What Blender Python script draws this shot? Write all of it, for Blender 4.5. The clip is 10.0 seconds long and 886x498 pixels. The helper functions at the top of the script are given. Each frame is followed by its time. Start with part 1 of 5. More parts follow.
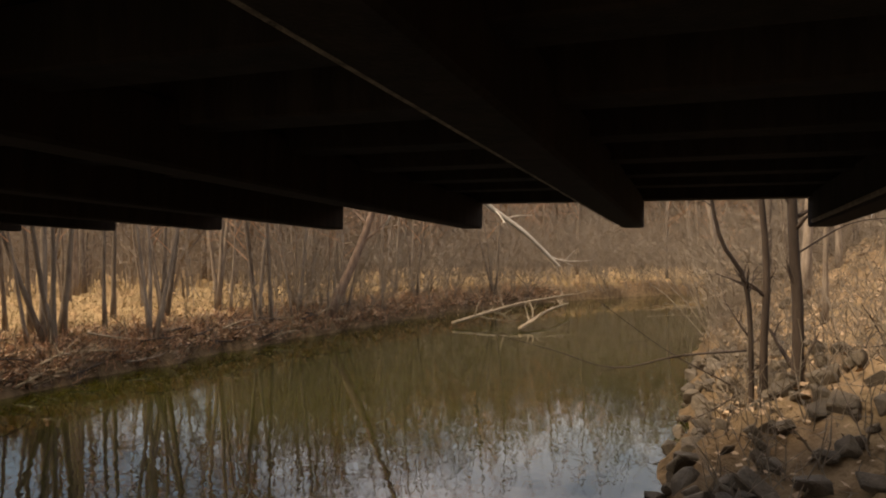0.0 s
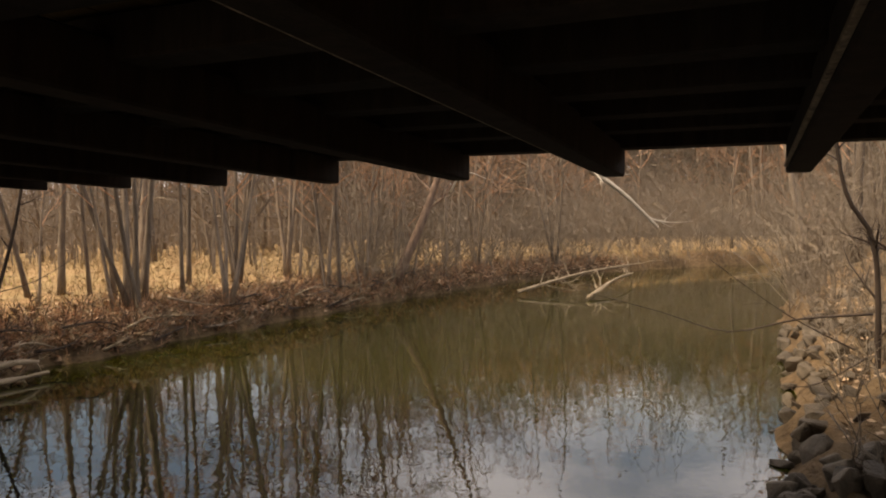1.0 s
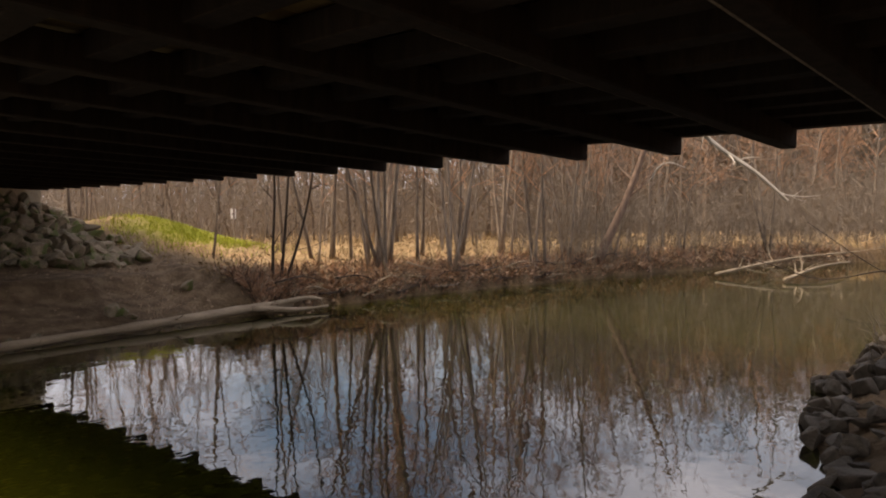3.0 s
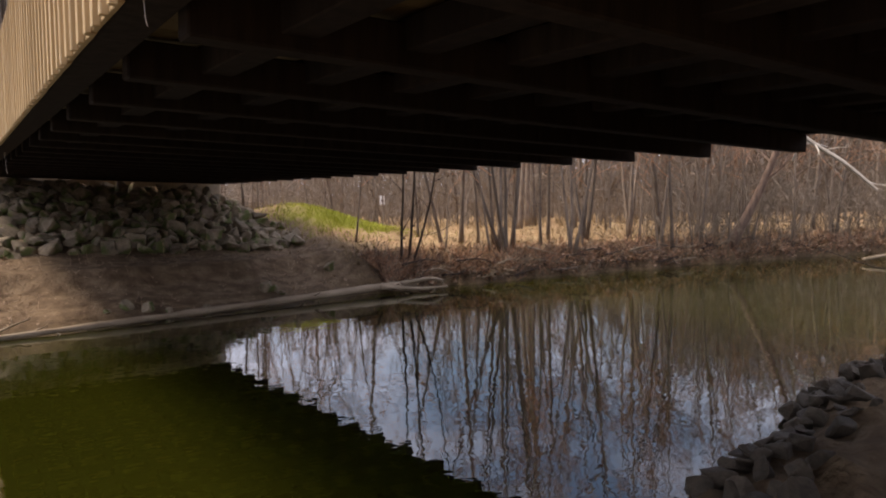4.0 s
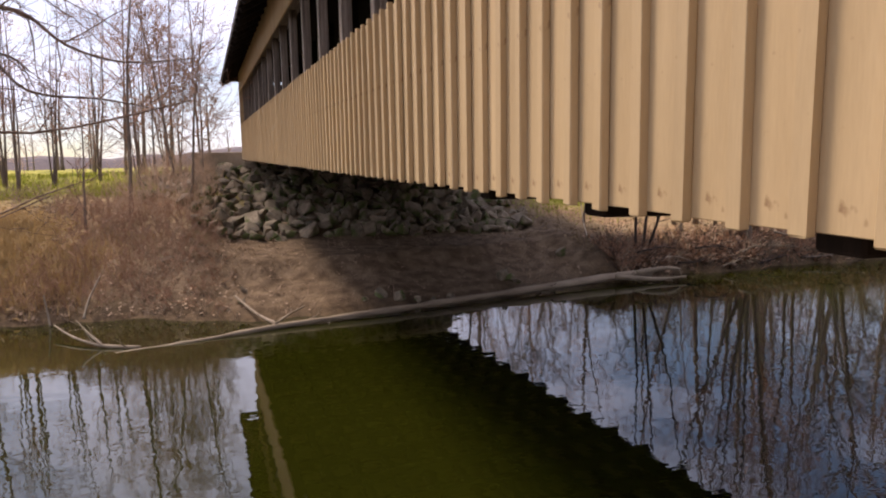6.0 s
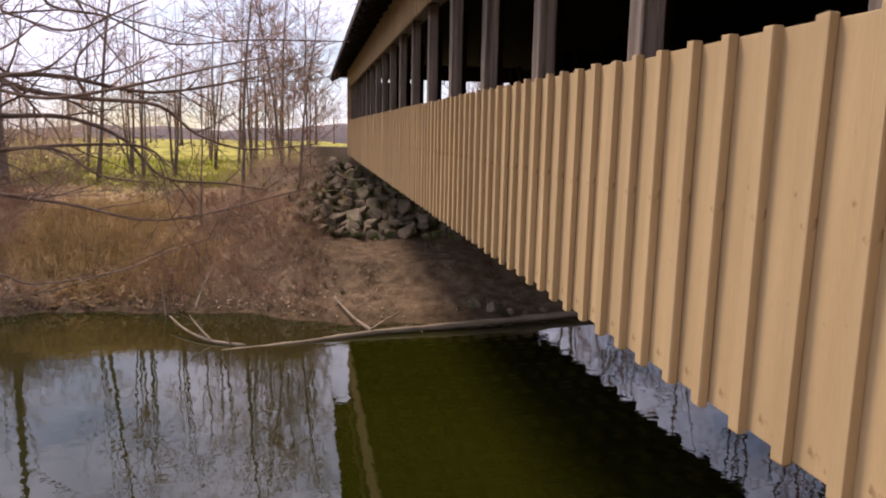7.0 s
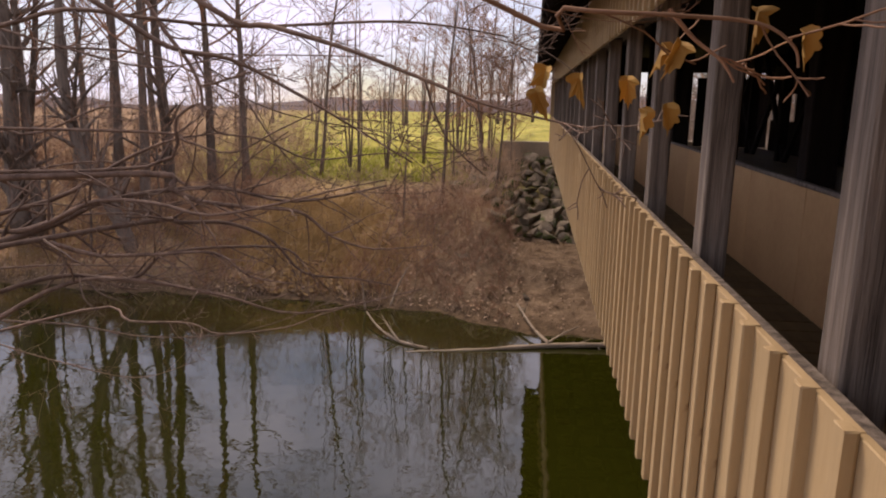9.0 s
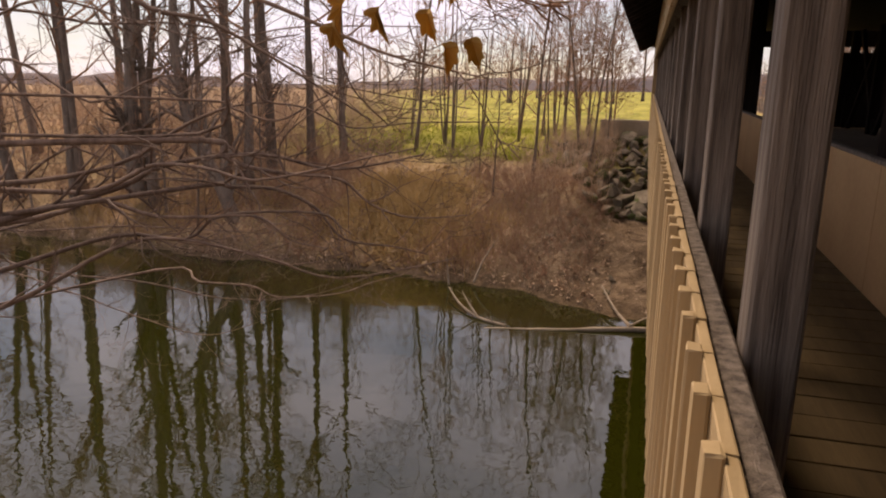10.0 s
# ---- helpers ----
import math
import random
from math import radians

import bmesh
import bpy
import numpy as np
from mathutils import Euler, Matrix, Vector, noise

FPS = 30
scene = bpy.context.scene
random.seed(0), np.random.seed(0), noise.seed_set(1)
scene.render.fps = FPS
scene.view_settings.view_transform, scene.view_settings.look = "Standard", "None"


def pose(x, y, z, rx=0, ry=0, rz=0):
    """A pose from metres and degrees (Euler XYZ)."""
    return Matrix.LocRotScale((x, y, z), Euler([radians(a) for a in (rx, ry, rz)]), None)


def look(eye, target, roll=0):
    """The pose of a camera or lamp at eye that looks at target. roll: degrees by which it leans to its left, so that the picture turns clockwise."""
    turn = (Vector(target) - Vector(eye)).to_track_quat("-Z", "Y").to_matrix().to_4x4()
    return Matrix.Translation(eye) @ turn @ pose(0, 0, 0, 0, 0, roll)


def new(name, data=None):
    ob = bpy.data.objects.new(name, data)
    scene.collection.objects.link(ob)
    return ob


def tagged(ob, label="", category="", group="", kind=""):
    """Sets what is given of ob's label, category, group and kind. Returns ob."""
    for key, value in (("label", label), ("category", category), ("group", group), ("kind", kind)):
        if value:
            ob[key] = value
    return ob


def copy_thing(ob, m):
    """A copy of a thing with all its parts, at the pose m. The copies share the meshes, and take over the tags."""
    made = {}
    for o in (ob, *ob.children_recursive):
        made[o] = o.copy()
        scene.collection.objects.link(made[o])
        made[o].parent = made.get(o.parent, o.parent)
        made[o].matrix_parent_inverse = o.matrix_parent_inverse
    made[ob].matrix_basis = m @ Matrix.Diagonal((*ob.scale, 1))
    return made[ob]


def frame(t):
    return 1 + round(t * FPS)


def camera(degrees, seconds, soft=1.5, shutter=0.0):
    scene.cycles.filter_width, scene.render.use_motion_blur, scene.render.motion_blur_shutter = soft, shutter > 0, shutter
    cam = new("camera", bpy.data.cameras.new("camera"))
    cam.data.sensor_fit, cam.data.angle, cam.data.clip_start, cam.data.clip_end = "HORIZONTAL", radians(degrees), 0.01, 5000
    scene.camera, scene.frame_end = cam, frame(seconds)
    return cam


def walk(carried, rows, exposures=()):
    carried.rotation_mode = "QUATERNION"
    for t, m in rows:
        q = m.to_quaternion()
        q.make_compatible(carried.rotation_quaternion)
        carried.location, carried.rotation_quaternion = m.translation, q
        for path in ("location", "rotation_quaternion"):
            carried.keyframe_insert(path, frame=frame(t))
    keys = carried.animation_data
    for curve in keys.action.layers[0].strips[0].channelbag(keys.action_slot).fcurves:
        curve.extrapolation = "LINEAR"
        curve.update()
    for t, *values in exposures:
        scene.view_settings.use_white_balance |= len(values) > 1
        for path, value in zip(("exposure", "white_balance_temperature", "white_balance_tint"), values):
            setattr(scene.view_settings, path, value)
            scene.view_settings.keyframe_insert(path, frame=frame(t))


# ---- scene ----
cam = camera(64.32, 10.0, soft=2.0)
PATH = [
    (0.0, pose(2.249, 0.618, 2.739, 90.58, 0.77, -70.25)),
    (0.5, pose(3.081, 1.240, 2.686, 89.06, 0.69, -67.02)),
    (1.0, pose(2.263, 1.396, 2.575, 88.40, 0.91, -66.48)),
    (1.5, pose(1.193, 1.460, 2.032, 91.71, -0.42, -64.87)),
    (2.0, pose(0.371, 0.959, 2.006, 89.90, -0.21, -60.07)),
    (2.5, pose(-0.271, 0.142, 2.019, 88.89, 0.06, -54.76)),
    (4.0, pose(-0.554, -3.524, 2.314, 86.79, 0.88, -34.68)),
    (4.5, pose(-0.655, -2.959, 2.402, 86.13, 0.44, -30.65)),
    (5.0, pose(-0.853, -2.572, 2.641, 85.02, 1.14, -26.59)),
    (5.5, pose(-0.998, -2.815, 2.954, 83.96, 0.88, -22.30)),
    (6.0, pose(-1.319, -3.015, 3.347, 83.09, 1.37, -18.52)),
    (7.5, pose(-1.348, -3.015, 4.516, 80.61, -1.28, -6.17)),
    (8.0, pose(-1.149, -2.980, 4.908, 79.62, 0.24, -1.86)),
    (8.5, pose(-0.880, -3.029, 4.940, 79.27, 0.77, 2.53)),
    (9.0, pose(-0.628, -3.138, 5.041, 79.01, -0.85, 7.18)),
    (9.5, pose(-0.403, -3.121, 5.053, 78.26, -0.61, 11.55)),
    (10.0, pose(-0.120, -3.058, 4.978, 77.25, -0.91, 15.86)),
]
walk(cam, PATH, exposures=[
    (0.0, 0.50, 8550, 12), (0.5, 0.62, 8550, 12), (1.5, 0.68, 8450, 12), (2.5, 0.74, 8150, 13), (4.0, 0.68, 6800, 16), (5.0, 0.58, 6500, 19), (6.0, 0.42, 6600, 21), (8.0, 0.14, 6800, 24), (9.0, 0.02, 7000, 25), (10.0, 0.02, 7750, 23)])

# ---- light ----
SUN_EL, SUN_AZ = radians(55), radians(-44)   # azimuth from +y towards +x
world = bpy.data.worlds.new("sky")
scene.world = world
world.use_nodes = True
wn, wl = world.node_tree.nodes, world.node_tree.links
bg = wn["Background"]
sky = wn.new("ShaderNodeTexSky")
sky.sky_type, sky.sun_disc = "NISHITA", False
sky.sun_elevation, sky.sun_rotation = SUN_EL, SUN_AZ
sky.air_density, sky.dust_density = 1.0, 0.6
tc = wn.new("ShaderNodeTexCoord")
mp = wn.new("ShaderNodeMapping")
mp.inputs["Scale"].default_value = (1.0, 1.0, 2.6)
cl = wn.new("ShaderNodeTexNoise")
cl.inputs["Scale"].default_value, cl.inputs["Detail"].default_value, cl.inputs["Roughness"].default_value = 2.3, 7.0, 0.58
cr = wn.new("ShaderNodeValToRGB")
cr.color_ramp.elements[0].position, cr.color_ramp.elements[1].position = 0.36, 0.58
mixc = wn.new("ShaderNodeMix")
mixc.data_type = "RGBA"
mixc.inputs["B"].default_value = (9.3, 9.7, 11.6, 1)
wl.new(tc.outputs["Generated"], mp.inputs["Vector"])
wl.new(mp.outputs["Vector"], cl.inputs["Vector"])
wl.new(cl.outputs["Fac"], cr.inputs["Fac"])
wl.new(cr.outputs["Color"], mixc.inputs["Factor"])
wl.new(sky.outputs["Color"], mixc.inputs["A"])
wl.new(mixc.outputs["Result"], bg.inputs["Color"])
bg.inputs["Strength"].default_value = 0.104
sun = new("sun", bpy.data.lights.new("sun", "SUN"))
sun.data.energy, sun.data.angle, sun.data.color = 3.7, radians(18), (1.0, 0.89, 0.74)
sdir = Vector((math.sin(SUN_AZ) * math.cos(SUN_EL), math.cos(SUN_AZ) * math.cos(SUN_EL), math.sin(SUN_EL)))
sun.matrix_world = look(sdir * 60, (0, 0, 0))


# ---- materials ----
def material(name, dark, light, scale=4.0, rough=0.8, bump=0.3, fine=40.0, stretch=(1, 1, 1), contrast=0.25, vary=0.15, dist=0.02, spots=None, gloss=0.3):
    """Two scales of noise between two colours, a fine relief, and some chance from object to object."""
    m = bpy.data.materials.new(name)
    m.use_nodes = True
    n, l = m.node_tree.nodes, m.node_tree.links
    b = n["Principled BSDF"]
    co = n.new("ShaderNodeTexCoord")
    ma = n.new("ShaderNodeMapping")
    ma.inputs["Scale"].default_value = stretch
    l.new(co.outputs["Object"], ma.inputs["Vector"])
    oi = n.new("ShaderNodeObjectInfo")
    sh = n.new("ShaderNodeVectorMath")
    sh.operation = "SCALE"
    sh.inputs[0].default_value = (17.0, 31.0, 11.0)
    l.new(oi.outputs["Random"], sh.inputs["Scale"])
    l.new(sh.outputs[0], ma.inputs["Location"])
    big = n.new("ShaderNodeTexNoise")
    big.inputs["Scale"].default_value, big.inputs["Detail"].default_value = scale, 5.0
    small = n.new("ShaderNodeTexNoise")
    small.inputs["Scale"].default_value, small.inputs["Detail"].default_value = fine, 4.0
    l.new(ma.outputs[0], big.inputs["Vector"])
    l.new(ma.outputs[0], small.inputs["Vector"])
    add = n.new("ShaderNodeMath")
    add.operation = "MULTIPLY_ADD"
    add.inputs[1].default_value = 0.45
    l.new(small.outputs["Fac"], add.inputs[0])
    l.new(big.outputs["Fac"], add.inputs[2])
    ra = n.new("ShaderNodeMapRange")
    ra.inputs["From Min"].default_value, ra.inputs["From Max"].default_value = 0.72 - contrast, 0.72 + contrast
    l.new(add.outputs[0], ra.inputs["Value"])
    mx = n.new("ShaderNodeMix")
    mx.data_type = "RGBA"
    mx.inputs["A"].default_value, mx.inputs["B"].default_value = (*dark, 1), (*light, 1)
    l.new(ra.outputs[0], mx.inputs["Factor"])
    hs = n.new("ShaderNodeHueSaturation")
    vr = n.new("ShaderNodeMapRange")
    vr.inputs["To Min"].default_value, vr.inputs["To Max"].default_value = 1 - vary, 1 + vary
    l.new(oi.outputs["Random"], vr.inputs["Value"])
    l.new(vr.outputs[0], hs.inputs["Value"])
    l.new(mx.outputs["Result"], hs.inputs["Color"])
    last = hs.outputs["Color"]
    if spots:
        sp = n.new("ShaderNodeTexNoise")
        sp.inputs["Scale"].default_value, sp.inputs["Detail"].default_value = spots[0], 3.0
        l.new(co.outputs["Object"], sp.inputs["Vector"])
        sr = n.new("ShaderNodeMapRange")
        sr.inputs["From Min"].default_value, sr.inputs["From Max"].default_value = spots[1], spots[1] + 0.12
        l.new(sp.outputs["Fac"], sr.inputs["Value"])
        m2 = n.new("ShaderNodeMix")
        m2.data_type = "RGBA"
        m2.inputs["B"].default_value = (*spots[2], 1)
        l.new(sr.outputs[0], m2.inputs["Factor"])
        l.new(last, m2.inputs["A"])
        last = m2.outputs["Result"]
    l.new(last, b.inputs["Base Color"])
    b.inputs["Roughness"].default_value = rough
    b.inputs["Specular IOR Level"].default_value = gloss
    bu = n.new("ShaderNodeBump")
    bu.inputs["Strength"].default_value, bu.inputs["Distance"].default_value = bump, dist
    l.new(add.outputs[0], bu.inputs["Height"])
    l.new(bu.outputs[0], b.inputs["Normal"])
    return m


M_SIDING = material("tan_painted_boards", (0.38, 0.268, 0.135), (0.48, 0.346, 0.182), 2.0, 0.7, 0.25, 30, (4, 4, 0.5), 0.3, 0.06, 0.004, (12.0, 0.655, (0.17, 0.085, 0.035)))
M_PARAPET = material("warm_tan_panel", (0.44, 0.26, 0.115), (0.54, 0.335, 0.16), 1.5, 0.7, 0.2, 20)
M_TIMBER = material("weathered_grey_timber", (0.038, 0.028, 0.021), (0.31, 0.252, 0.20), 4.0, 0.85, 0.9, 34, (7, 7, 0.22), 0.26, 0.12, 0.012)
# Old timber, its near-black colour holding the shade under and inside the bridge.
M_SHADED_DARKWOOD = material("shade_dark_old_timber", (0.011, 0.008, 0.0068), (0.030, 0.022, 0.0175), 4.0, 0.95, 0.5, 30, (3, 3, 0.4), 0.3, 0.15, 0.01, gloss=0.1)
M_DECK = material("worn_plank_floor", (0.075, 0.05, 0.021), (0.135, 0.092, 0.04), 3.0, 0.8, 0.4, 25, (4, 0.4, 4), 0.3, 0.15, 0.006)
M_ROOF = material("dark_shingle", (0.028, 0.024, 0.022), (0.07, 0.06, 0.055), 3.0, 0.9, 0.5, 30)
M_CONCRETE = material("weathered_concrete", (0.22, 0.18, 0.13), (0.42, 0.355, 0.27), 1.3, 0.9, 0.3, 22, (1, 1, 0.5), 0.3, 0.05, 0.01)
M_ROCK = material("riprap_limestone", (0.085, 0.065, 0.042), (0.32, 0.258, 0.18), 2.2, 0.9, 0.7, 14, (1, 1, 1), 0.3, 0.3, 0.03, (1.3, 0.50, (0.085, 0.10, 0.03)))
M_BARK = material("grey_brown_bark", (0.085, 0.063, 0.048), (0.25, 0.198, 0.152), 5.0, 0.9, 0.9, 26, (2, 2, 0.4), 0.3, 0.3, 0.02)
M_TWIG = material("brown_twig", (0.21, 0.115, 0.067), (0.434, 0.25, 0.154), 6.0, 0.9, 0.2, 40, vary=0.3)
M_LIMB = material("brown_limb_bark", (0.068, 0.044, 0.032), (0.25, 0.17, 0.125), 5.0, 0.85, 0.6, 26, (2, 2, 0.4), 0.3, 0.2, 0.015)
M_WOODS = material("grey_woods_bark", (0.115, 0.09, 0.066), (0.25, 0.205, 0.158), 3.0, 0.9, 0.2, 40, vary=0.3)
M_DARKBARK = material("dark_bark", (0.022, 0.015, 0.012), (0.068, 0.048, 0.037), 5.0, 0.8, 0.6, 26, (2, 2, 0.4), 0.3, 0.2, 0.015)
M_PALEBARK = material("pale_bark", (0.34, 0.30, 0.25), (0.55, 0.50, 0.44), 4.0, 0.85, 0.4, 20)
M_DRIFT = material("bleached_driftwood", (0.15, 0.112, 0.075), (0.36, 0.285, 0.20), 2.0, 0.85, 0.6, 22, (0.5, 3, 3), 0.3, 0.1, 0.015)
M_BRUSH = material("dry_bramble", (0.25, 0.165, 0.105), (0.56, 0.40, 0.265), 1.2, 0.9, 0.1, 30, vary=0.2)
M_GRASS = material("dry_tan_grass", (0.299, 0.196, 0.084), (0.529, 0.375, 0.179), 0.8, 0.9, 0.1, 12)
M_FIELD = material("faded_field_grass", (0.19, 0.128, 0.062), (0.35, 0.25, 0.13), 0.8, 0.9, 0.1, 12)
M_GREEN = material("green_grass", (0.22, 0.253, 0.027), (0.44, 0.46, 0.063), 0.6, 0.9, 0.1, 9)
M_LEAF = material("withered_maple_leaf", (0.36, 0.20, 0.05), (0.62, 0.40, 0.12), 6.0, 0.7, 0.3, 30)


def let_through(m, share):
    """Thin dry leaves and blades pass on part of the light that falls on their far side."""
    n, l = m.node_tree.nodes, m.node_tree.links
    b = n["Principled BSDF"]
    t, x = n.new("ShaderNodeBsdfTranslucent"), n.new("ShaderNodeMixShader")
    l.new(b.inputs["Base Color"].links[0].from_socket, t.inputs["Color"])
    x.inputs["Fac"].default_value = share
    l.new(b.outputs[0], x.inputs[1])
    l.new(t.outputs[0], x.inputs[2])
    l.new(x.outputs[0], n["Material Output"].inputs["Surface"])


let_through(M_GRASS, 0.5)
let_through(M_LEAF, 0.35)


def ground_material():
    """Bare earth, leaf litter, tan grass and meadow, by noise and by broad stretches of the land."""
    m = bpy.data.materials.new("bank_ground")
    m.use_nodes = True
    n, l = m.node_tree.nodes, m.node_tree.links
    b = n["Principled BSDF"]
    co = n.new("ShaderNodeTexCoord")

    def tex(s, d=6):
        t = n.new("ShaderNodeTexNoise")
        t.inputs["Scale"].default_value, t.inputs["Detail"].default_value = s, d
        l.new(co.outputs["Object"], t.inputs["Vector"])
        return t.outputs["Fac"]

    def mix(f, a, bb):
        x = n.new("ShaderNodeMix")
        x.data_type = "RGBA"
        for k, v in (("Factor", f), ("A", a), ("B", bb)):
            if isinstance(v, tuple):
                x.inputs[k].default_value = (*v, 1)
            else:
                l.new(v, x.inputs[k])
        return x.outputs["Result"]

    def ramp(v, lo, hi):
        r = n.new("ShaderNodeMapRange")
        r.inputs["From Min"].default_value, r.inputs["From Max"].default_value = lo, hi
        l.new(v, r.inputs["Value"])
        return r.outputs[0]
    att = n.new("ShaderNodeVertexColor")
    att.layer_name = "cover"
    sep = n.new("ShaderNodeSeparateColor")
    l.new(att.outputs["Color"], sep.inputs[0])
    litter = mix(ramp(tex(9.0), 0.35, 0.65), (0.17, 0.10, 0.052), (0.50, 0.325, 0.18))
    litter = mix(ramp(tex(0.9), 0.45, 0.62), litter, (0.33, 0.235, 0.125))
    earth = mix(ramp(tex(3.0), 0.35, 0.7), (0.095, 0.062, 0.036), (0.22, 0.155, 0.095))
    meadow = mix(ramp(tex(0.35), 0.4, 0.62), (0.22, 0.21, 0.04), (0.43, 0.38, 0.085))
    tan = mix(ramp(tex(1.5), 0.35, 0.65), (0.21, 0.145, 0.075), (0.36, 0.265, 0.14))
    c = mix(sep.outputs["Red"], litter, earth)
    c = mix(sep.outputs["Green"], c, meadow)
    c = mix(sep.outputs["Blue"], c, tan)
    # alpha: damp soil at the waterline, and painted shade under brush and lip
    c = mix(att.outputs["Alpha"], c, mix(ramp(tex(5.0), 0.35, 0.65), (0.055, 0.036, 0.02), (0.12, 0.08, 0.045)))
    l.new(c, b.inputs["Base Color"])
    b.inputs["Roughness"].default_value = 0.95
    b.inputs["Specular IOR Level"].default_value = 0.15
    bu = n.new("ShaderNodeBump")
    bu.inputs["Strength"].default_value, bu.inputs["Distance"].default_value = 0.8, 0.06
    l.new(tex(14.0), bu.inputs["Height"])
    l.new(bu.outputs[0], b.inputs["Normal"])
    return m


def water_material():
    m = bpy.data.materials.new("river_water")
    m.use_nodes = True
    n, l = m.node_tree.nodes, m.node_tree.links
    b = n["Principled BSDF"]
    co = n.new("ShaderNodeTexCoord")
    t = n.new("ShaderNodeTexNoise")
    t.inputs["Scale"].default_value, t.inputs["Detail"].default_value = 0.25, 3.0
    l.new(co.outputs["Object"], t.inputs["Vector"])
    mx = n.new("ShaderNodeMix")
    mx.data_type = "RGBA"
    mx.inputs["A"].default_value, mx.inputs["B"].default_value = (0.0108, 0.0116, 0.0010, 1), (0.0212, 0.0224, 0.0019, 1)
    l.new(t.outputs["Fac"], mx.inputs["Factor"])
    l.new(mx.outputs["Result"], b.inputs["Base Color"])
    b.inputs["Roughness"].default_value, b.inputs["IOR"].default_value = 0.015, 1.75
    b.inputs["Specular IOR Level"].default_value = 0.5
    mp = n.new("ShaderNodeMapping")
    mp.inputs["Scale"].default_value = (1.0, 1.15, 1.0)
    l.new(co.outputs["Object"], mp.inputs["Vector"])
    w = n.new("ShaderNodeTexNoise")
    w.inputs["Scale"].default_value, w.inputs["Detail"].default_value, w.inputs["Roughness"].default_value = 2.2, 3.0, 0.5
    l.new(mp.outputs[0], w.inputs["Vector"])
    bu = n.new("ShaderNodeBump")
    bu.inputs["Strength"].default_value, bu.inputs["Distance"].default_value = 0.16, 0.02
    l.new(w.outputs["Fac"], bu.inputs["Height"])
    l.new(bu.outputs[0], b.inputs["Normal"])
    return m


# ---- mesh helpers ----
def mesh_object(name, verts, faces, mat, parent=None, label="", smooth=False):
    me = bpy.data.meshes.new(name)
    me.from_pydata(verts, [], faces)
    me.materials.append(mat)
    if smooth:
        me.polygons.foreach_set("use_smooth", [True] * len(me.polygons))
    ob = new(name, me)
    if parent:
        ob.parent = parent
    if label:
        tagged(ob, label)
    return ob


def part(name, bm, mat, parent, label=""):
    me = bpy.data.meshes.new(name)
    bm.to_mesh(me)
    bm.free()
    me.materials.append(mat)
    ob = new(name, me)
    ob.parent = parent
    if label:
        tagged(ob, label)
    return ob


def shared(name, me, parent, m):
    ob = new(name, me)
    ob.parent = parent
    ob.matrix_basis = m
    return ob


def box_mesh(name, sx, sy, sz, mat, bevel=0.006, seed=None, wear=0.0):
    """A bevelled block from the origin to (sx, sy, sz)."""
    bm = bmesh.new()
    bmesh.ops.create_cube(bm, size=1)
    for v in bm.verts:
        v.co = Vector(((v.co.x + 0.5) * sx, (v.co.y + 0.5) * sy, (v.co.z + 0.5) * sz))
    if bevel:
        bmesh.ops.bevel(bm, geom=bm.edges[:], offset=bevel, segments=1, affect="EDGES")
    if wear:
        rr = random.Random(seed)
        for v in bm.verts:
            v.co += Vector((rr.uniform(-wear, wear), rr.uniform(-wear, wear), rr.uniform(-wear, wear)))
    me = bpy.data.meshes.new(name)
    bm.to_mesh(me)
    bm.free()
    me.materials.append(mat)
    return me


def empty(name, label, category, group="", kind="", at=(0, 0, 0)):
    ob = new(name)
    ob.empty_display_size = 0.2
    ob.location = at
    return tagged(ob, label, category, group, kind)


def tube(V, F, pts, radii, sides):
    """Adds a tube along pts to the lists V and F."""
    base = len(V)
    k = len(pts)
    for i, p in enumerate(pts):
        a = pts[min(i + 1, k - 1)] - pts[max(i - 1, 0)]
        if a.length < 1e-6:
            a = Vector((0, 0, 1))
        a.normalize()
        u = a.cross(Vector((0.31, 0.87, 0.38)))
        if u.length < 1e-3:
            u = a.cross(Vector((1, 0, 0)))
        u.normalize()
        w = a.cross(u)
        for j in range(sides):
            t = 2 * math.pi * j / sides
            V.append(p + (u * math.cos(t) + w * math.sin(t)) * radii[i])
    for i in range(k - 1):
        for j in range(sides):
            j2 = (j + 1) % sides
            F.append((base + i * sides + j, base + i * sides + j2, base + (i + 1) * sides + j2, base + (i + 1) * sides + j))
    if sides > 4:
        F.append(tuple(base + j for j in range(sides - 1, -1, -1)))


def bend(start, way, length, steps, rr, wander, lift):
    pts, p, d = [start.copy()], start.copy(), way.normalized()
    for i in range(steps):
        d = (d + Vector((rr.uniform(-1, 1), rr.uniform(-1, 1), rr.uniform(-1, 1))) * wander + Vector((0, 0, lift))).normalized()
        p = p + d * (length / steps)
        pts.append(p.copy())
    return pts


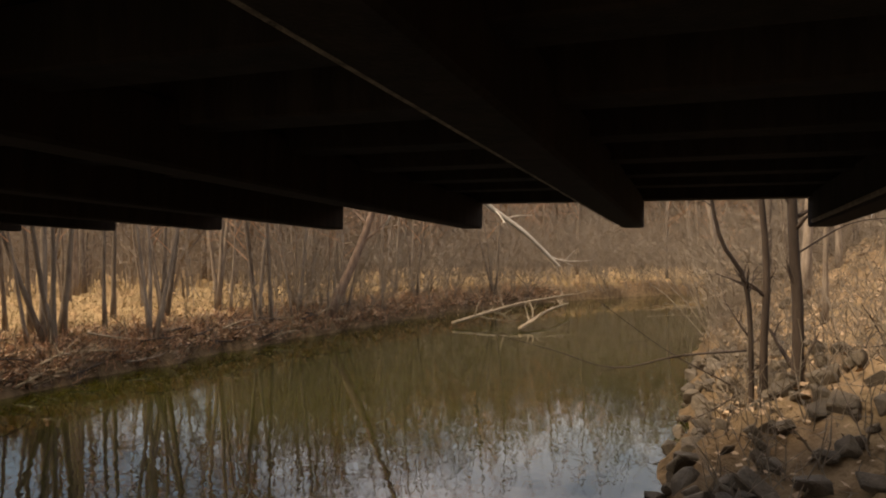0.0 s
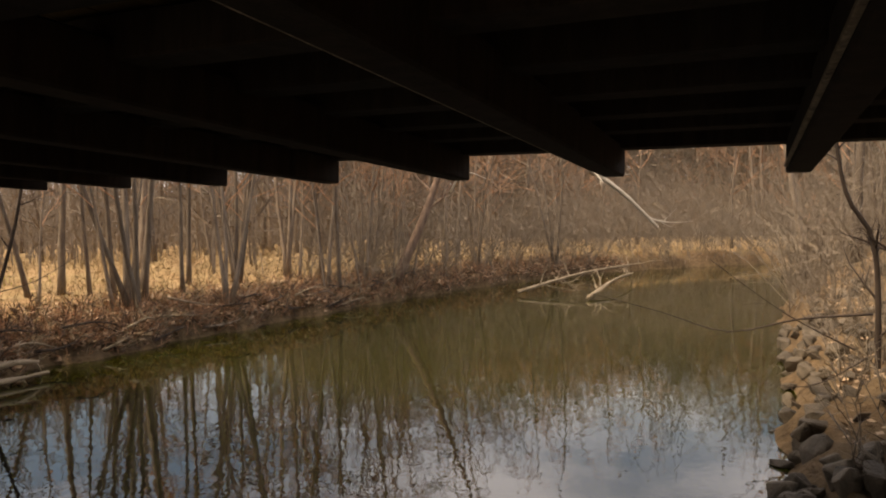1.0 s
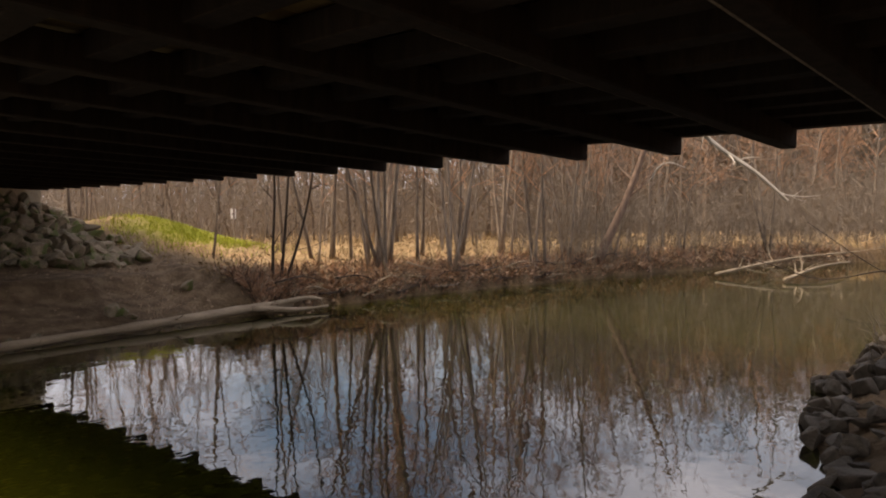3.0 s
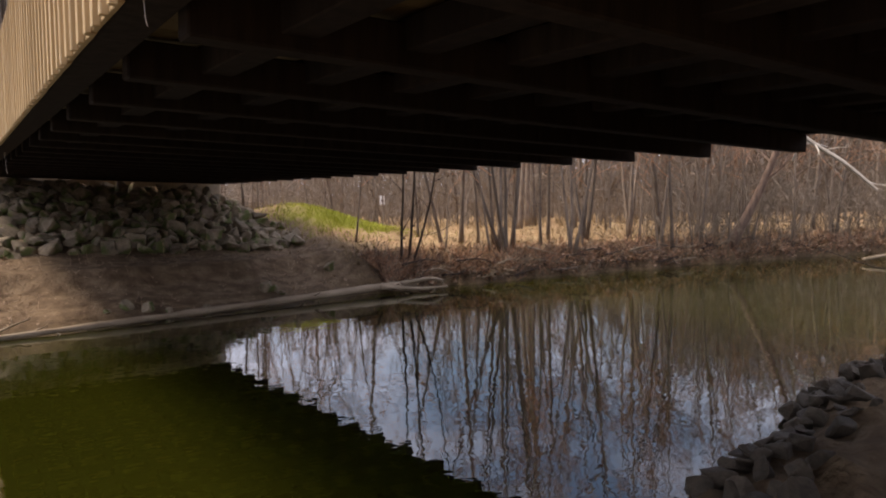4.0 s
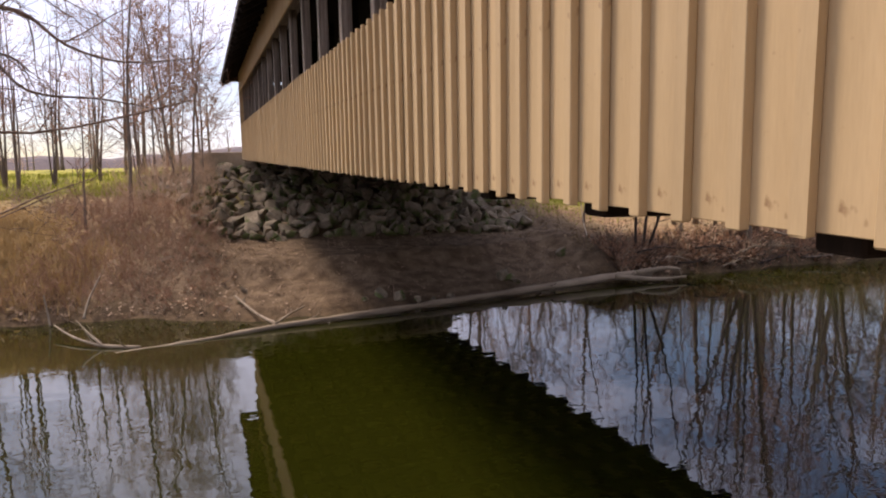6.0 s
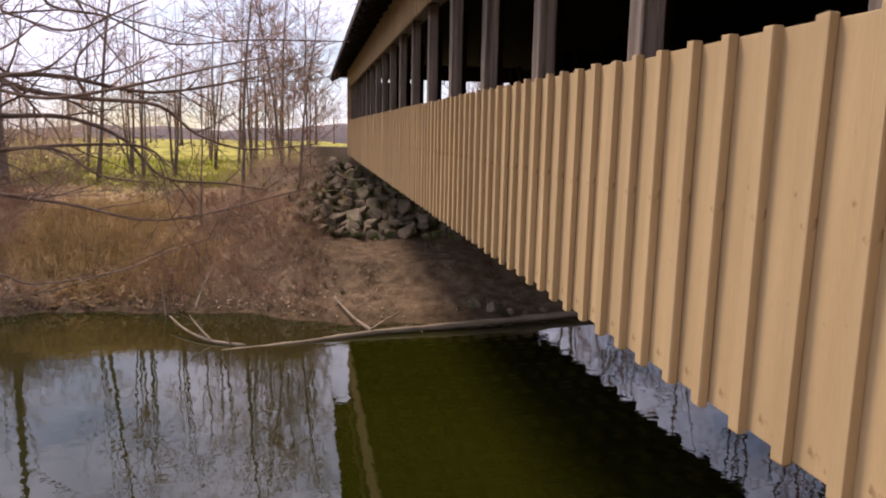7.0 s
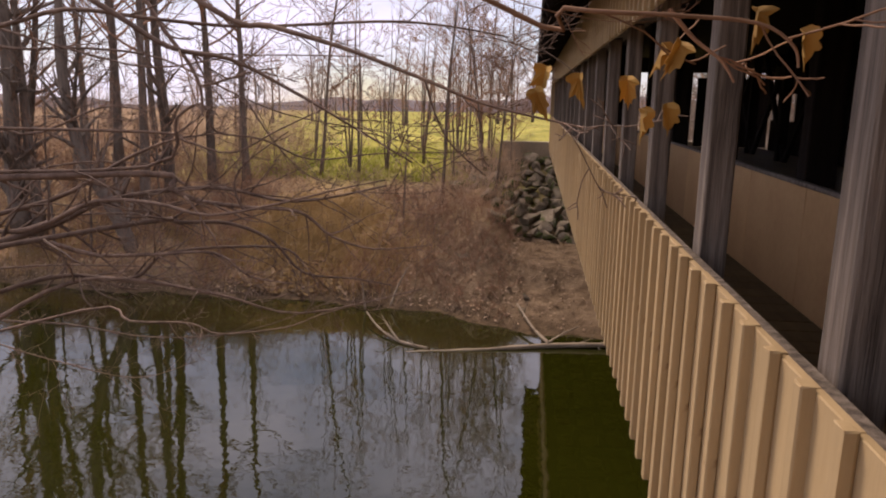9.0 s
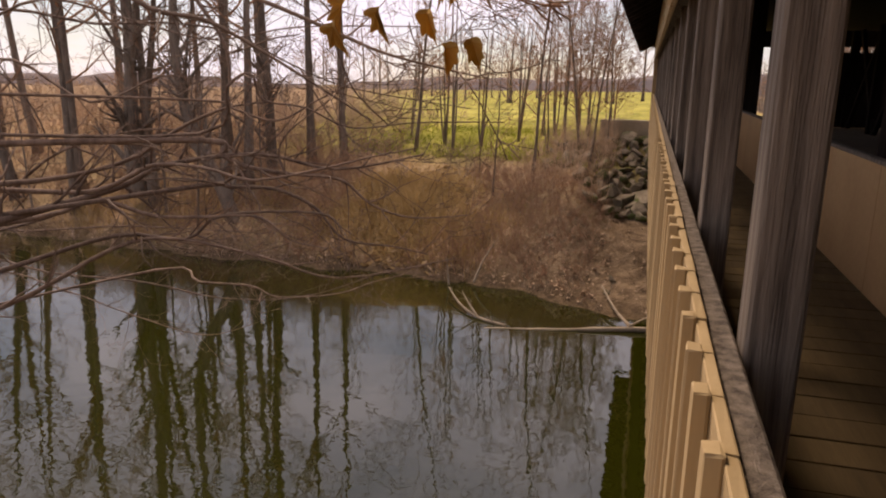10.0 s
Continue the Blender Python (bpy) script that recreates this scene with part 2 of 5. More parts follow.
def grow(V, F, start, way, length, radius, level, rr, opt):
    """A limb with its side branches, down to twigs."""
    steps = (6, 5, 4, 3)[min(level, 3)]
    sides = (6, 4, 3, 3)[min(level, 3)]
    pts = bend(start, way, length, steps, rr, opt["wander"], opt["lift"])
    radii = [max(radius * (1 - 0.85 * i / steps), opt["tip"]) for i in range(steps + 1)]
    tube(V, F, pts, radii, sides)
    if level >= opt["levels"]:
        return
    for c in range(opt["kids"][level]):
        f = rr.uniform(0.25, 0.98) * steps
        i = min(int(f), steps - 1)
        p = pts[i].lerp(pts[i + 1], f - i)
        axis = (pts[i + 1] - pts[i]).normalized()
        side = axis.cross(Vector((rr.uniform(-1, 1), rr.uniform(-1, 1), rr.uniform(-1, 1))))
        if side.length < 1e-3:
            continue
        side.normalize()
        a = radians(rr.uniform(*opt["angle"]))
        grow(V, F, p, axis * math.cos(a) + side * math.sin(a), length * rr.uniform(0.35, 0.6) * (1.1 - 0.5 * f / steps), radii[i] * 0.55, level + 1, rr, opt)


def bare_tree(height, radius, seed, label, lean=(0, 0), limbs=14, first=0.3, spread=0.38, kids=(4, 4), levels=2, mat=None, crook=0.05, at=(0, 0, -0.15), turn=0.0, stems=1, category="tree", group="bare trees", tip=0.006):
    rr = random.Random(seed)
    root = empty("bare_tree", label, category, group, at=at)
    root.rotation_euler[2] = turn
    V, F, V2, F2 = [], [], [], []
    for s in range(stems):
        d = Vector((lean[0] + (rr.uniform(-0.13, 0.13) if stems > 1 else 0), lean[1] + (rr.uniform(-0.13, 0.13) if stems > 1 else 0), 1))
        h = height * (1 if s == 0 else rr.uniform(0.6, 0.95))
        base = Vector((rr.uniform(-1, 1), rr.uniform(-1, 1), 0)) * (radius * 1.2 if stems > 1 else 0)
        pts = bend(base, d, h, 12, rr, crook, 0.03)
        rad = [radius * ((1.45 if i == 0 else 1.12 if i == 1 else 1.0) * (1 - 0.86 * (i / 12) ** 1.1)) for i in range(13)]
        tube(V, F, pts, rad, 8)
        opt = dict(wander=0.16, lift=0.07, tip=tip, levels=levels, kids=kids, angle=(25, 65))
        for k in range(max(3, limbs // stems)):
            f = (first + (0.97 - first) * (k + rr.random()) / max(3, limbs // stems)) * 12
            i = min(int(f), 11)
            p = pts[i].lerp(pts[i + 1], f - i)
            t = rr.uniform(0, 6.283)
            up = rr.uniform(0.35, 1.1)
            way = Vector((math.cos(t), math.sin(t), up))
            grow(V2, F2, p, way, h * spread * rr.uniform(0.6, 1.1) * (1.15 - 0.75 * f / 12), rad[i] * 0.42, 0, rr, opt)
    mesh_object("trunk", V, F, mat or M_BARK, root, smooth=True)
    mesh_object("crown", V2, F2, M_TWIG if not mat else mat, root, smooth=False)
    return root


# ---- the land ----
FAR_X = [-60, -20, -12, -8, -5, -2.5, 0, 2.6, 5, 7.3, 10, 14, 18, 24, 30, 36, 42, 48, 56, 70]
FAR_Y = [16.8, 15.5, 14.7, 14.7, 14.6, 13.9, 12.6, 12.7, 13.0, 13.5, 13.9, 13.9, 13.8, 13.4, 12.7, 11.4, 9, 5, -3, -20]
NEAR_X = [-60, -3, 1.5, 4, 6, 8, 9.4, 11, 13.5, 16, 25, 33, 38, 44, 52, 70]
NEAR_Y = [-3.6, -3.0, -1.6, -0.2, 0.2, 0.8, 1.0, 1.0, 0.8, 0.7, 0.5, -0.4, -2.0, -6, -12, -30]
MOUND_X, MOUND_Y = 11.2, 25.0


def smooth(a, b, x):
    t = np.clip((x - a) / (b - a), 0, 1)
    return t * t * (3 - 2 * t)


def mound(x, y):
    return np.exp(-(((x - MOUND_X) / 3.0) ** 2 + ((y - MOUND_Y) / 3.6) ** 2))


def green(x, y):
    return np.exp(-(((x - 12.4) / 2.4) ** 2 + ((y - 22.6) / 2.6) ** 2))


def land(x, y):
    """Height of the ground at (x, y), numpy or plain numbers."""
    x, y = np.asarray(x, float), np.asarray(y, float)
    wob = 0.14 * np.sin(x * 1.7 + 0.6) + 0.10 * np.sin(x * 3.9)
    d = y - np.interp(x, FAR_X, FAR_Y) - wob
    e = np.interp(x, NEAR_X, NEAR_Y) - y + wob * 0.6
    left = np.interp(d, [0, 0.4, 1.7, 3.9, 7.8, 11.2, 30, 80, 300, 900], [0, 0.25, 0.95, 1.85, 2.75, 3.1, 3.4, 3.6, 4.4, 9])
    under = np.interp(d, [0, 0.4, 2.2, 2.9, 4.8, 5.6, 10.4, 11.4, 40, 300, 900], [0, 0.14, 0.55, 0.98, 1.06, 1.2, 2.9, 3.3, 3.8, 4.4, 9])
    right = np.interp(d, [0, 0.10, 0.5, 1.4, 6, 60, 300, 900], [0, 0.34, 0.66, 0.95, 1.3, 1.6, 2.4, 9])
    u1, u2 = smooth(-2.2, -0.4, x), smooth(7.6, 9.8, x)
    far = left * (1 - u1) + under * u1 * (1 - u2) + right * u2
    far = far + 1.25 * mound(x, y) * u2
    near = np.interp(e, [0, 0.3, 1.2, 3, 7, 20, 300, 900], [0, 0.16, 0.36, 0.62, 1.3, 2.6, 4, 9])
    near = near + smooth(8.5, 12, x) * np.interp(e, [0, 0.3, 1.2, 2.2, 8, 40], [0, 0.2, 0.5, 0.8, 1.6, 3])
    near = near + smooth(16, 26, x) * np.interp(e, [0, 1, 8, 40], [0, 0.2, 1.6, 4])
    bed = -0.9 * smooth(0, 1.6, np.minimum(-d, -e))
    return np.where(d > 0, far, np.where(e > 0, near, bed))


def land_z(x, y):
    return float(land(x, y))


def build_ground():
    def axis(lo, hi, step, far, n):
        inner = np.arange(lo, hi + 1e-6, step)
        g = (far - abs(hi)) ** (1 / n)
        out = np.array([abs(hi) + g ** k for k in range(1, n + 1)])
        g2 = (far - abs(lo)) ** (1 / n)
        left = -np.array([abs(lo) + g2 ** k for k in range(n, 0, -1)])
        return np.concatenate([left, inner, out])
    xs, ys = axis(-26, 48, 0.2, 3000, 22), axis(-14, 38, 0.17, 3000, 22)
    X, Y = np.meshgrid(xs, ys)
    Z = land(X, Y)
    rs = np.random.RandomState(3)
    d = Y - np.interp(X, FAR_X, FAR_Y)
    path = ((X > -1) & (X < 8) & (d > 0) & (d < 11)) * 0.75
    rough = 0.045 * rs.randn(*Z.shape) * (Z > 0.05) * (1 - path)
    rough += 0.06 * np.sin(X * 2.3 + 1.3 * np.sin(Y * 1.1)) * np.sin(Y * 1.9 + np.sin(X * 0.8)) * (Z > 0.3) * (1 - path)
    Z = Z + rough
    ny, nx = X.shape
    V = np.stack([X.ravel(), Y.ravel(), Z.ravel()], 1)
    idx = np.arange(nx * ny).reshape(ny, nx)
    F = np.stack([idx[:-1, :-1].ravel(), idx[:-1, 1:].ravel(), idx[1:, 1:].ravel(), idx[1:, :-1].ravel()], 1)
    ob = mesh_object("ground", V.tolist(), F.tolist(), ground_material(), smooth=True)
    patch = 0.5 + 0.5 * np.sin(X * 0.9 + 2 * np.sin(Y * 0.5)) * np.sin(Y * 1.1 + np.sin(X * 0.7))
    earth = np.where((X > -2.5) & (X < 12), smooth(-2.2, -0.2, X) * (1 - smooth(9.0, 11.5, X - 0.8 * patch)), 0) * (d > 0) * (d < 14)
    earth = np.maximum(earth, (d > -1) * (d < 0.25) * 0.8)
    earth = np.maximum(earth, smooth(-5.0, -2.4, X) * (X < 1) * (d > 0) * (1 - smooth(3.2, 5.0, d + patch)))
    earth = np.maximum(earth, (d < -1) * (X < 8) * 0.7)
    bare = np.interp(X, NEAR_X, NEAR_Y) - Y
    earth = np.maximum(earth, (bare > -0.5) * smooth(3, 5, X) * (1 - smooth(28, 38, X)) * (0.65 + 0.3 * patch))
    meadow = smooth(6.5, 9, d + 1.2 * patch) * np.maximum(1 - smooth(-1.5, 0.5, X), smooth(26, 30, Y) * (1 - smooth(6, 8, X))) * smooth(-13 - 0.35 * d, -9 - 0.35 * d, X)
    meadow = np.maximum(meadow, smooth(0.3, 0.7, green(X, Y) + 0.25 * (patch - 0.5)) * (d > 0))
    tan = smooth(1.3, 2.4, d) * smooth(8.5, 10.5, X) * (1 - smooth(22, 40, d)) * (0.15 + 0.5 * patch) * smooth(10.5, 14.5, X + 0.35 * (d - 2))
    tan = np.maximum(tan, 0.55 * patch * smooth(1.5, 3, d) * (1 - smooth(5, 7, d)) * (1 - smooth(-4, -2, X)))
    tan = np.maximum(tan, 0.9 * np.exp(-((X + 7.2) / 1.8) ** 2 - ((Y - 18.0) / 2.2) ** 2))
    e = np.interp(X, NEAR_X, NEAR_Y) - Y
    wet_shade = np.clip(1.15 - np.maximum(d, e) / (0.35 + 0.5 * patch), 0, 0.9) * (np.maximum(d, e) > -1.5)
    # dark bands painting in shade below the lip, brush and near bank
    lip = smooth(8.5, 10, X) * np.clip(1.25 - d / (1.1 + 0.9 * patch), 0, 0.85) * (d > -1)
    wet_shade = np.maximum(wet_shade, lip)
    wet_shade = np.maximum(wet_shade, smooth(6, 9, X) * (e > -0.5) * np.clip(1.1 - e / (1.2 + 1.2 * patch), 0, 0.75))
    wet_shade = np.maximum(wet_shade, (1 - smooth(-2.5, -1, X)) * np.clip(1.2 - d / (0.5 + 0.6 * patch), 0, 0.8) * (d > -1))
    col = ob.data.color_attributes.new("cover", "FLOAT_COLOR", "POINT")
    C = np.stack([earth.ravel(), meadow.ravel(), tan.ravel(), wet_shade.ravel()], 1)
    col.data.foreach_set("color", C.ravel())
    return tagged(ob, "brown river banks with leaf litter, bare earth and meadow", "ground", kind="structure")


build_ground()
W = 1600
water = mesh_object("water", [(-W, -4.0, 0), (W, -4.0, 0), (W, 18, 0), (-W, 18, 0)], [(0, 1, 2, 3)], water_material())
tagged(water, "calm olive-green river water reflecting trees and sky", "water", kind="structure")

# ---- the covered bridge ----
BAY = 1.5
Y0, Y1 = -10.5, 24.5            # ends of the bridge
WIDE = 7.95
ZB, ZT = 3.19, 4.472            # lower and upper edge of the near siding, at y = 0
FLOOR = 3.42
Z0 = 3.10                       # underside of the cross beams at the near side
PITCH = 0.2265                  # board and batten
HEAD = 5.62                     # lower edge of the boarding under the eave
EAVE = 6.12
OUT = 0.55                      # how far the eave stands out
RIDGE = 8.5
RISE = 0.0204                   # the deck rises towards the far bank
bridge = empty("covered_bridge", "long wooden covered bridge with tan board-and-batten siding and grey posts", "bridge")
bridge.rotation_euler[0] = math.atan(RISE)


def block(name, x0, y0, z0, x1, y1, z1, mat, parent=None, label="", bevel=0.008):
    me = box_mesh(name, x1 - x0, y1 - y0, z1 - z0, mat, bevel)
    ob = shared(name, me, parent or bridge, Matrix.Translation((x0, y0, z0)))
    if label:
        tagged(ob, label)
    return ob


def slab(name, pts, thick, mat, parent, label=""):
    """A flat plate through four points, with its thickness upwards."""
    bm = bmesh.new()
    f = bm.faces.new([bm.verts.new(p) for p in pts])
    r = bmesh.ops.extrude_face_region(bm, geom=[f])
    for v in [g for g in r["geom"] if isinstance(g, bmesh.types.BMVert)]:
        v.co.z += thick
    bmesh.ops.recalc_face_normals(bm, faces=bm.faces[:])
    return part(name, bm, mat, parent, label)


def build_frame():
    # underside members, with the shade below the deck put into their colour
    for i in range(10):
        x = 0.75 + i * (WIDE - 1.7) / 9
        block("stringer", x, Y0, ZB - 0.03, x + 0.2, Y1, FLOOR - 0.085, M_SHADED_DARKWOOD)
    block("chord", 0.075, Y0, ZB + 0.015, 0.30, Y1, FLOOR - 0.07, M_SHADED_DARKWOOD)
    block("chord", WIDE - 0.26, Y0, ZB - 0.07, WIDE - 0.05, Y1, FLOOR - 0.07, M_SHADED_DARKWOOD)
    beam = box_mesh("cross_beam", WIDE - 0.37, 0.17, FLOOR - 0.086 - Z0, M_SHADED_DARKWOOD, 0.012)
    # added paler strip that imitates the light along each beam's lower edge
    strip = box_mesh("ledger", WIDE - 2.6, 0.022, 0.020, M_TIMBER, 0.003)
    y = 1.05 - 8 * 1.3
    while y < Y1 - 0.3:
        if y > Y0:
            b = shared("cross_beam", beam, bridge, pose(0.32, y, Z0, 0, 1.4, 0))
            shared("ledger", strip, b, Matrix.Translation((1.9, 0.172, 0.012)))
        y += 1.3
    post = box_mesh("post", 0.12, 0.14, HEAD + 0.1 - FLOOR, M_TIMBER, 0.008)
    far_post = box_mesh("truss_post", 0.26, 0.2, 7.0 - FLOOR, M_SHADED_DARKWOOD, 0.01)
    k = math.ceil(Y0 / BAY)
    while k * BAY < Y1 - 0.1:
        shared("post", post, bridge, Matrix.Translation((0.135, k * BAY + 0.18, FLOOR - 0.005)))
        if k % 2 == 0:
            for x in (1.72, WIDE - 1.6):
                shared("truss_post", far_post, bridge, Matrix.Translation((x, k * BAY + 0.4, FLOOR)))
        k += 1
    block("kick_board", 0.283, Y0, FLOOR, 0.31, Y1, FLOOR + 0.14, M_TIMBER)
    block("top_plate", 0.08, Y0, HEAD + 0.1, 0.32, Y1, HEAD + 0.3, M_TIMBER)
    # diagonals of the far truss
    diag = box_mesh("diagonal", 0.12, 0.16, 4.2, M_SHADED_DARKWOOD, 0.008)
    for x in (WIDE - 1.54,):
        y = Y0 + 1.5
        s = 1
        while y < Y1 - 2:
            shared("diagonal", diag, bridge, pose(x, y if s > 0 else y + 3.0, FLOOR, -s * 40))
            s, y = -s, y + (3.0 if s < 0 else 0.0)
    # floor planks of the walkway and the deck
    plank = [box_mesh("floor_plank", WIDE - 0.6, 0.235, 0.05, M_DECK, 0.004, i, 0.002) for i in range(3)]
    y, i = Y0, 0
    while y < Y1 - 0.2:
        shared("floor_plank", plank[i % 3], bridge, Matrix.Translation((0.33, y, FLOOR - 0.055)))
        y, i = y + 0.242, i + 1
    # roof: two slopes with a thin sheathing below, fascia boards, rafters
    ze = EAVE
    for side in (-1, 1):
        x_e, x_m = (-OUT, WIDE / 2) if side < 0 else (WIDE + OUT, WIDE / 2)
        pts = [(x_e, Y0 - 0.6, ze), (x_m, Y0 - 0.6, RIDGE), (x_m, Y1 + 1.9, RIDGE), (x_e, Y1 + 1.9, ze)]
        slab("roof", pts, 0.07, M_ROOF, bridge, "dark shingled roof slope")
        slab("sheathing", [(p[0], p[1] + (0.03 if p[1] < 0 else -0.03), p[2] - 0.035) for p in pts], 0.03, M_SHADED_DARKWOOD, bridge)
        x0 = x_e - 0.03 if side < 0 else x_e + 0.002
        block("fascia", x0, Y0 - 0.6, ze - 0.06, x0 + 0.028, Y1 + 1.9, ze + 0.075, M_ROOF, label="weathered fascia board along the eave")
    a = math.atan2(RIDGE - ze, WIDE / 2 + OUT)
    raft = box_mesh("rafter", math.hypot(RIDGE - ze, WIDE / 2 + OUT) - 0.2, 0.07, 0.12, M_SHADED_DARKWOOD, 0.004)
    y = Y0 - 0.4
    while y < Y1 + 1.9:
        shared("rafter", raft, bridge, pose(0.03 - OUT, y, ze - 0.165, 0, -math.degrees(a), 0))
        shared("rafter", raft, bridge, pose(WIDE - 0.03 + OUT, y + 0.07, ze - 0.165, 0, -math.degrees(a), 180))
        y += 0.75
    # gable ends
    for y in (Y0 - 0.3, Y1 + 1.4):
        bm = bmesh.new()
        f = bm.faces.new([bm.verts.new(p) for p in ((-0.2, y, ze + 0.02), (WIDE + 0.2, y, ze + 0.02), (WIDE / 2, y, RIDGE - 0.12))])
        r = bmesh.ops.extrude_face_region(bm, geom=[f])
        for v in [g for g in r["geom"] if isinstance(g, bmesh.types.BMVert)]:
            v.co.y += 0.06
        bmesh.ops.recalc_face_normals(bm, faces=bm.faces[:])
        part("gable", bm, M_SHADED_DARKWOOD, bridge, "dark boarded gable")


build_frame()


def build_siding():
    """The near side's boards and battens, each one a board of its own, and the boarding under the eave."""
    wall = empty("siding", "", "")
    wall.parent = bridge
    head = empty("eave_boarding", "", "")
    head.parent = bridge
    rr = random.Random(5)
    h = ZT - ZB
    top = EAVE - HEAD + 0.2
    boards = [box_mesh("board", 0.026, PITCH - 0.005, h - 0.022, M_SIDING, 0.003, i, 0.0015) for i in range(4)]
    battens = [box_mesh("batten", 0.034, 0.056, h + 0.004, M_SIDING, 0.004, i, 0.0025) for i in range(5)]
    hb = [box_mesh("board", 0.022, PITCH - 0.005, top, M_SIDING, 0.003, i, 0.0015) for i in range(3)]
    ht = [box_mesh("batten", 0.026, 0.06, top, M_SIDING, 0.004, i, 0.002) for i in range(3)]
    n = int((Y1 - Y0) / PITCH)
    for i in range(n):
        y = -0.08 + (i - 45) * PITCH
        if y < Y0 or y > Y1 - PITCH:
            continue
        shared("board", rr.choice(boards), wall, Matrix.Translation((0.036, y + 0.032, ZB + rr.uniform(0.004, 0.012))))
        shared("batten", rr.choice(battens), wall, pose(rr.uniform(0, 0.003), y + rr.uniform(-0.006, 0.006), ZB - rr.uniform(0.0, 0.012), rr.uniform(-0.2, 0.2)))
        shared("board", rr.choice(hb), head, Matrix.Translation((0.030, y + 0.032, HEAD + rr.uniform(0, 0.008))))
        shared("batten", rr.choice(ht), head, Matrix.Translation((0.002, y, HEAD - rr.uniform(0, 0.01))))
    block("top_rail", 0.067, Y0, ZT - 0.13, 0.128, Y1 - 0.01, ZT - 0.04, M_TIMBER, label="weathered rail behind the siding's upper edge")
    # corner post of the far end, full height
    block("corner_board", 0.01, Y1 + 0.002, ZB, 0.30, Y1 + 0.10, HEAD + 0.2, M_SIDING, label="tan corner board at the end of the bridge")
    # far side: boarded wall with small window openings, interior shade put into its colour
    far = empty("far_siding", "", "")
    far.parent = bridge
    lo = box_mesh("board", 0.03, 0.296, 4.45 - ZB, M_SHADED_DARKWOOD, 0)
    hi = box_mesh("board", 0.03, 0.296, EAVE + 0.2 - 5.35, M_SHADED_DARKWOOD, 0)
    full = box_mesh("board", 0.03, 0.296, EAVE + 0.2 - ZB, M_SHADED_DARKWOOD, 0)
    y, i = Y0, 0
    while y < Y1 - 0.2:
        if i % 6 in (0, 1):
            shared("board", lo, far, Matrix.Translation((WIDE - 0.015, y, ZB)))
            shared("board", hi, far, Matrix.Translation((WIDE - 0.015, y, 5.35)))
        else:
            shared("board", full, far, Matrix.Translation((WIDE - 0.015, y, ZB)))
        y, i = y + 0.3, i + 1
    # inner parapet between walkway and roadway
    pan = [box_mesh("panel", 0.03, 1.49, 4.42 - FLOOR, M_PARAPET, 0.003, i, 0.001) for i in range(3)]
    y = Y0
    while y < Y1 - 1:
        shared("parapet_panel", rr.choice(pan), bridge, Matrix.Translation((1.60, y, FLOOR)))
        y += 1.5
    block("parapet_rail", 1.585, Y0, 4.42, 1.66, Y1, 4.455, M_TIMBER)
    # flat lining added below the roof to keep light out of the interior
    block("ceiling_lining", 0.4, Y0, 6.62, WIDE - 0.4, Y1, 6.66, M_SHADED_DARKWOOD)
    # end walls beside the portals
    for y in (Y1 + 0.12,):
        block("portal_wall", 0.31, y, FLOOR, 2.6, y + 0.06, HEAD + 0.3, M_SHADED_DARKWOOD)
        block("portal_wall", WIDE - 2.6, y, FLOOR, WIDE, y + 0.06, HEAD + 0.3, M_SHADED_DARKWOOD)


build_siding()


def build_abutment(y, top, wing):
    ab = empty("abutment", "weathered concrete bridge abutment above piled rocks", "abutment")
    shared("wall", box_mesh("abutment_wall", 8.1, 1.0, top - 0.28, M_CONCRETE, 0.03), ab, Matrix.Translation((0.05, y, 0.28)))
    shared("back_wall", box_mesh("back_wall", 8.1, 0.5, 0.52, M_CONCRETE, 0.01), ab, Matrix.Translation((0.05, y + (0.55 if wing else -0.05), top - 0.04)))
    if wing:
        w = shared("wing_wall", box_mesh("wing_wall", 1.95, 0.45, 3.45, M_CONCRETE, 0.03), ab, pose(-1.8, y + 0.45, 0.52, 0, 0, -6))
        tagged(w, "stained concrete wing wall")
    return ab


build_abutment(24.52, 3.60, True)
build_abutment(-11.55, 2.60, False)


# ---- rocks ----
# Darker rock for the near shore, with the shade there put into its colour.
M_SHORE_ROCK = material("shaded_brown_rock", (0.035, 0.027, 0.019), (0.125, 0.098, 0.07), 2.2, 0.75, 0.7, 14, (1, 1, 1), 0.3, 0.3, 0.03)


def rock_mesh(seed, flat=0.75, mat=None):
    """An angular broken stone: the hull of some scattered points, edges slightly worn."""
    rr = random.Random(seed)
    bm = bmesh.new()
    for _ in range(13):
        d = Vector((rr.uniform(-1, 1), rr.uniform(-1, 1), rr.uniform(-1, 1)))
        d = Vector([max(-0.72, min(0.72, c)) for c in d.normalized()])
        bm.verts.new((d.x * 0.6, d.y * 0.55, d.z * 0.6 * flat))
    r = bmesh.ops.convex_hull(bm, input=bm.verts[:])
    for v in [v for v in bm.verts if not v.link_faces]:
        bm.verts.remove(v)
    bmesh.ops.bevel(bm, geom=bm.edges[:], offset=0.03, segments=1, affect="EDGES")
    me = bpy.data.meshes.new("rock")
    bm.to_mesh(me)
    bm.free()
    me.materials.append(mat or M_ROCK)
    return me


ROCKS = [rock_mesh(40 + i, 0.6 + 0.05 * i) for i in range(8)]
SHADE_ROCKS = [rock_mesh(40 + i, 0.6 + 0.05 * i, M_SHORE_ROCK) for i in range(8)]


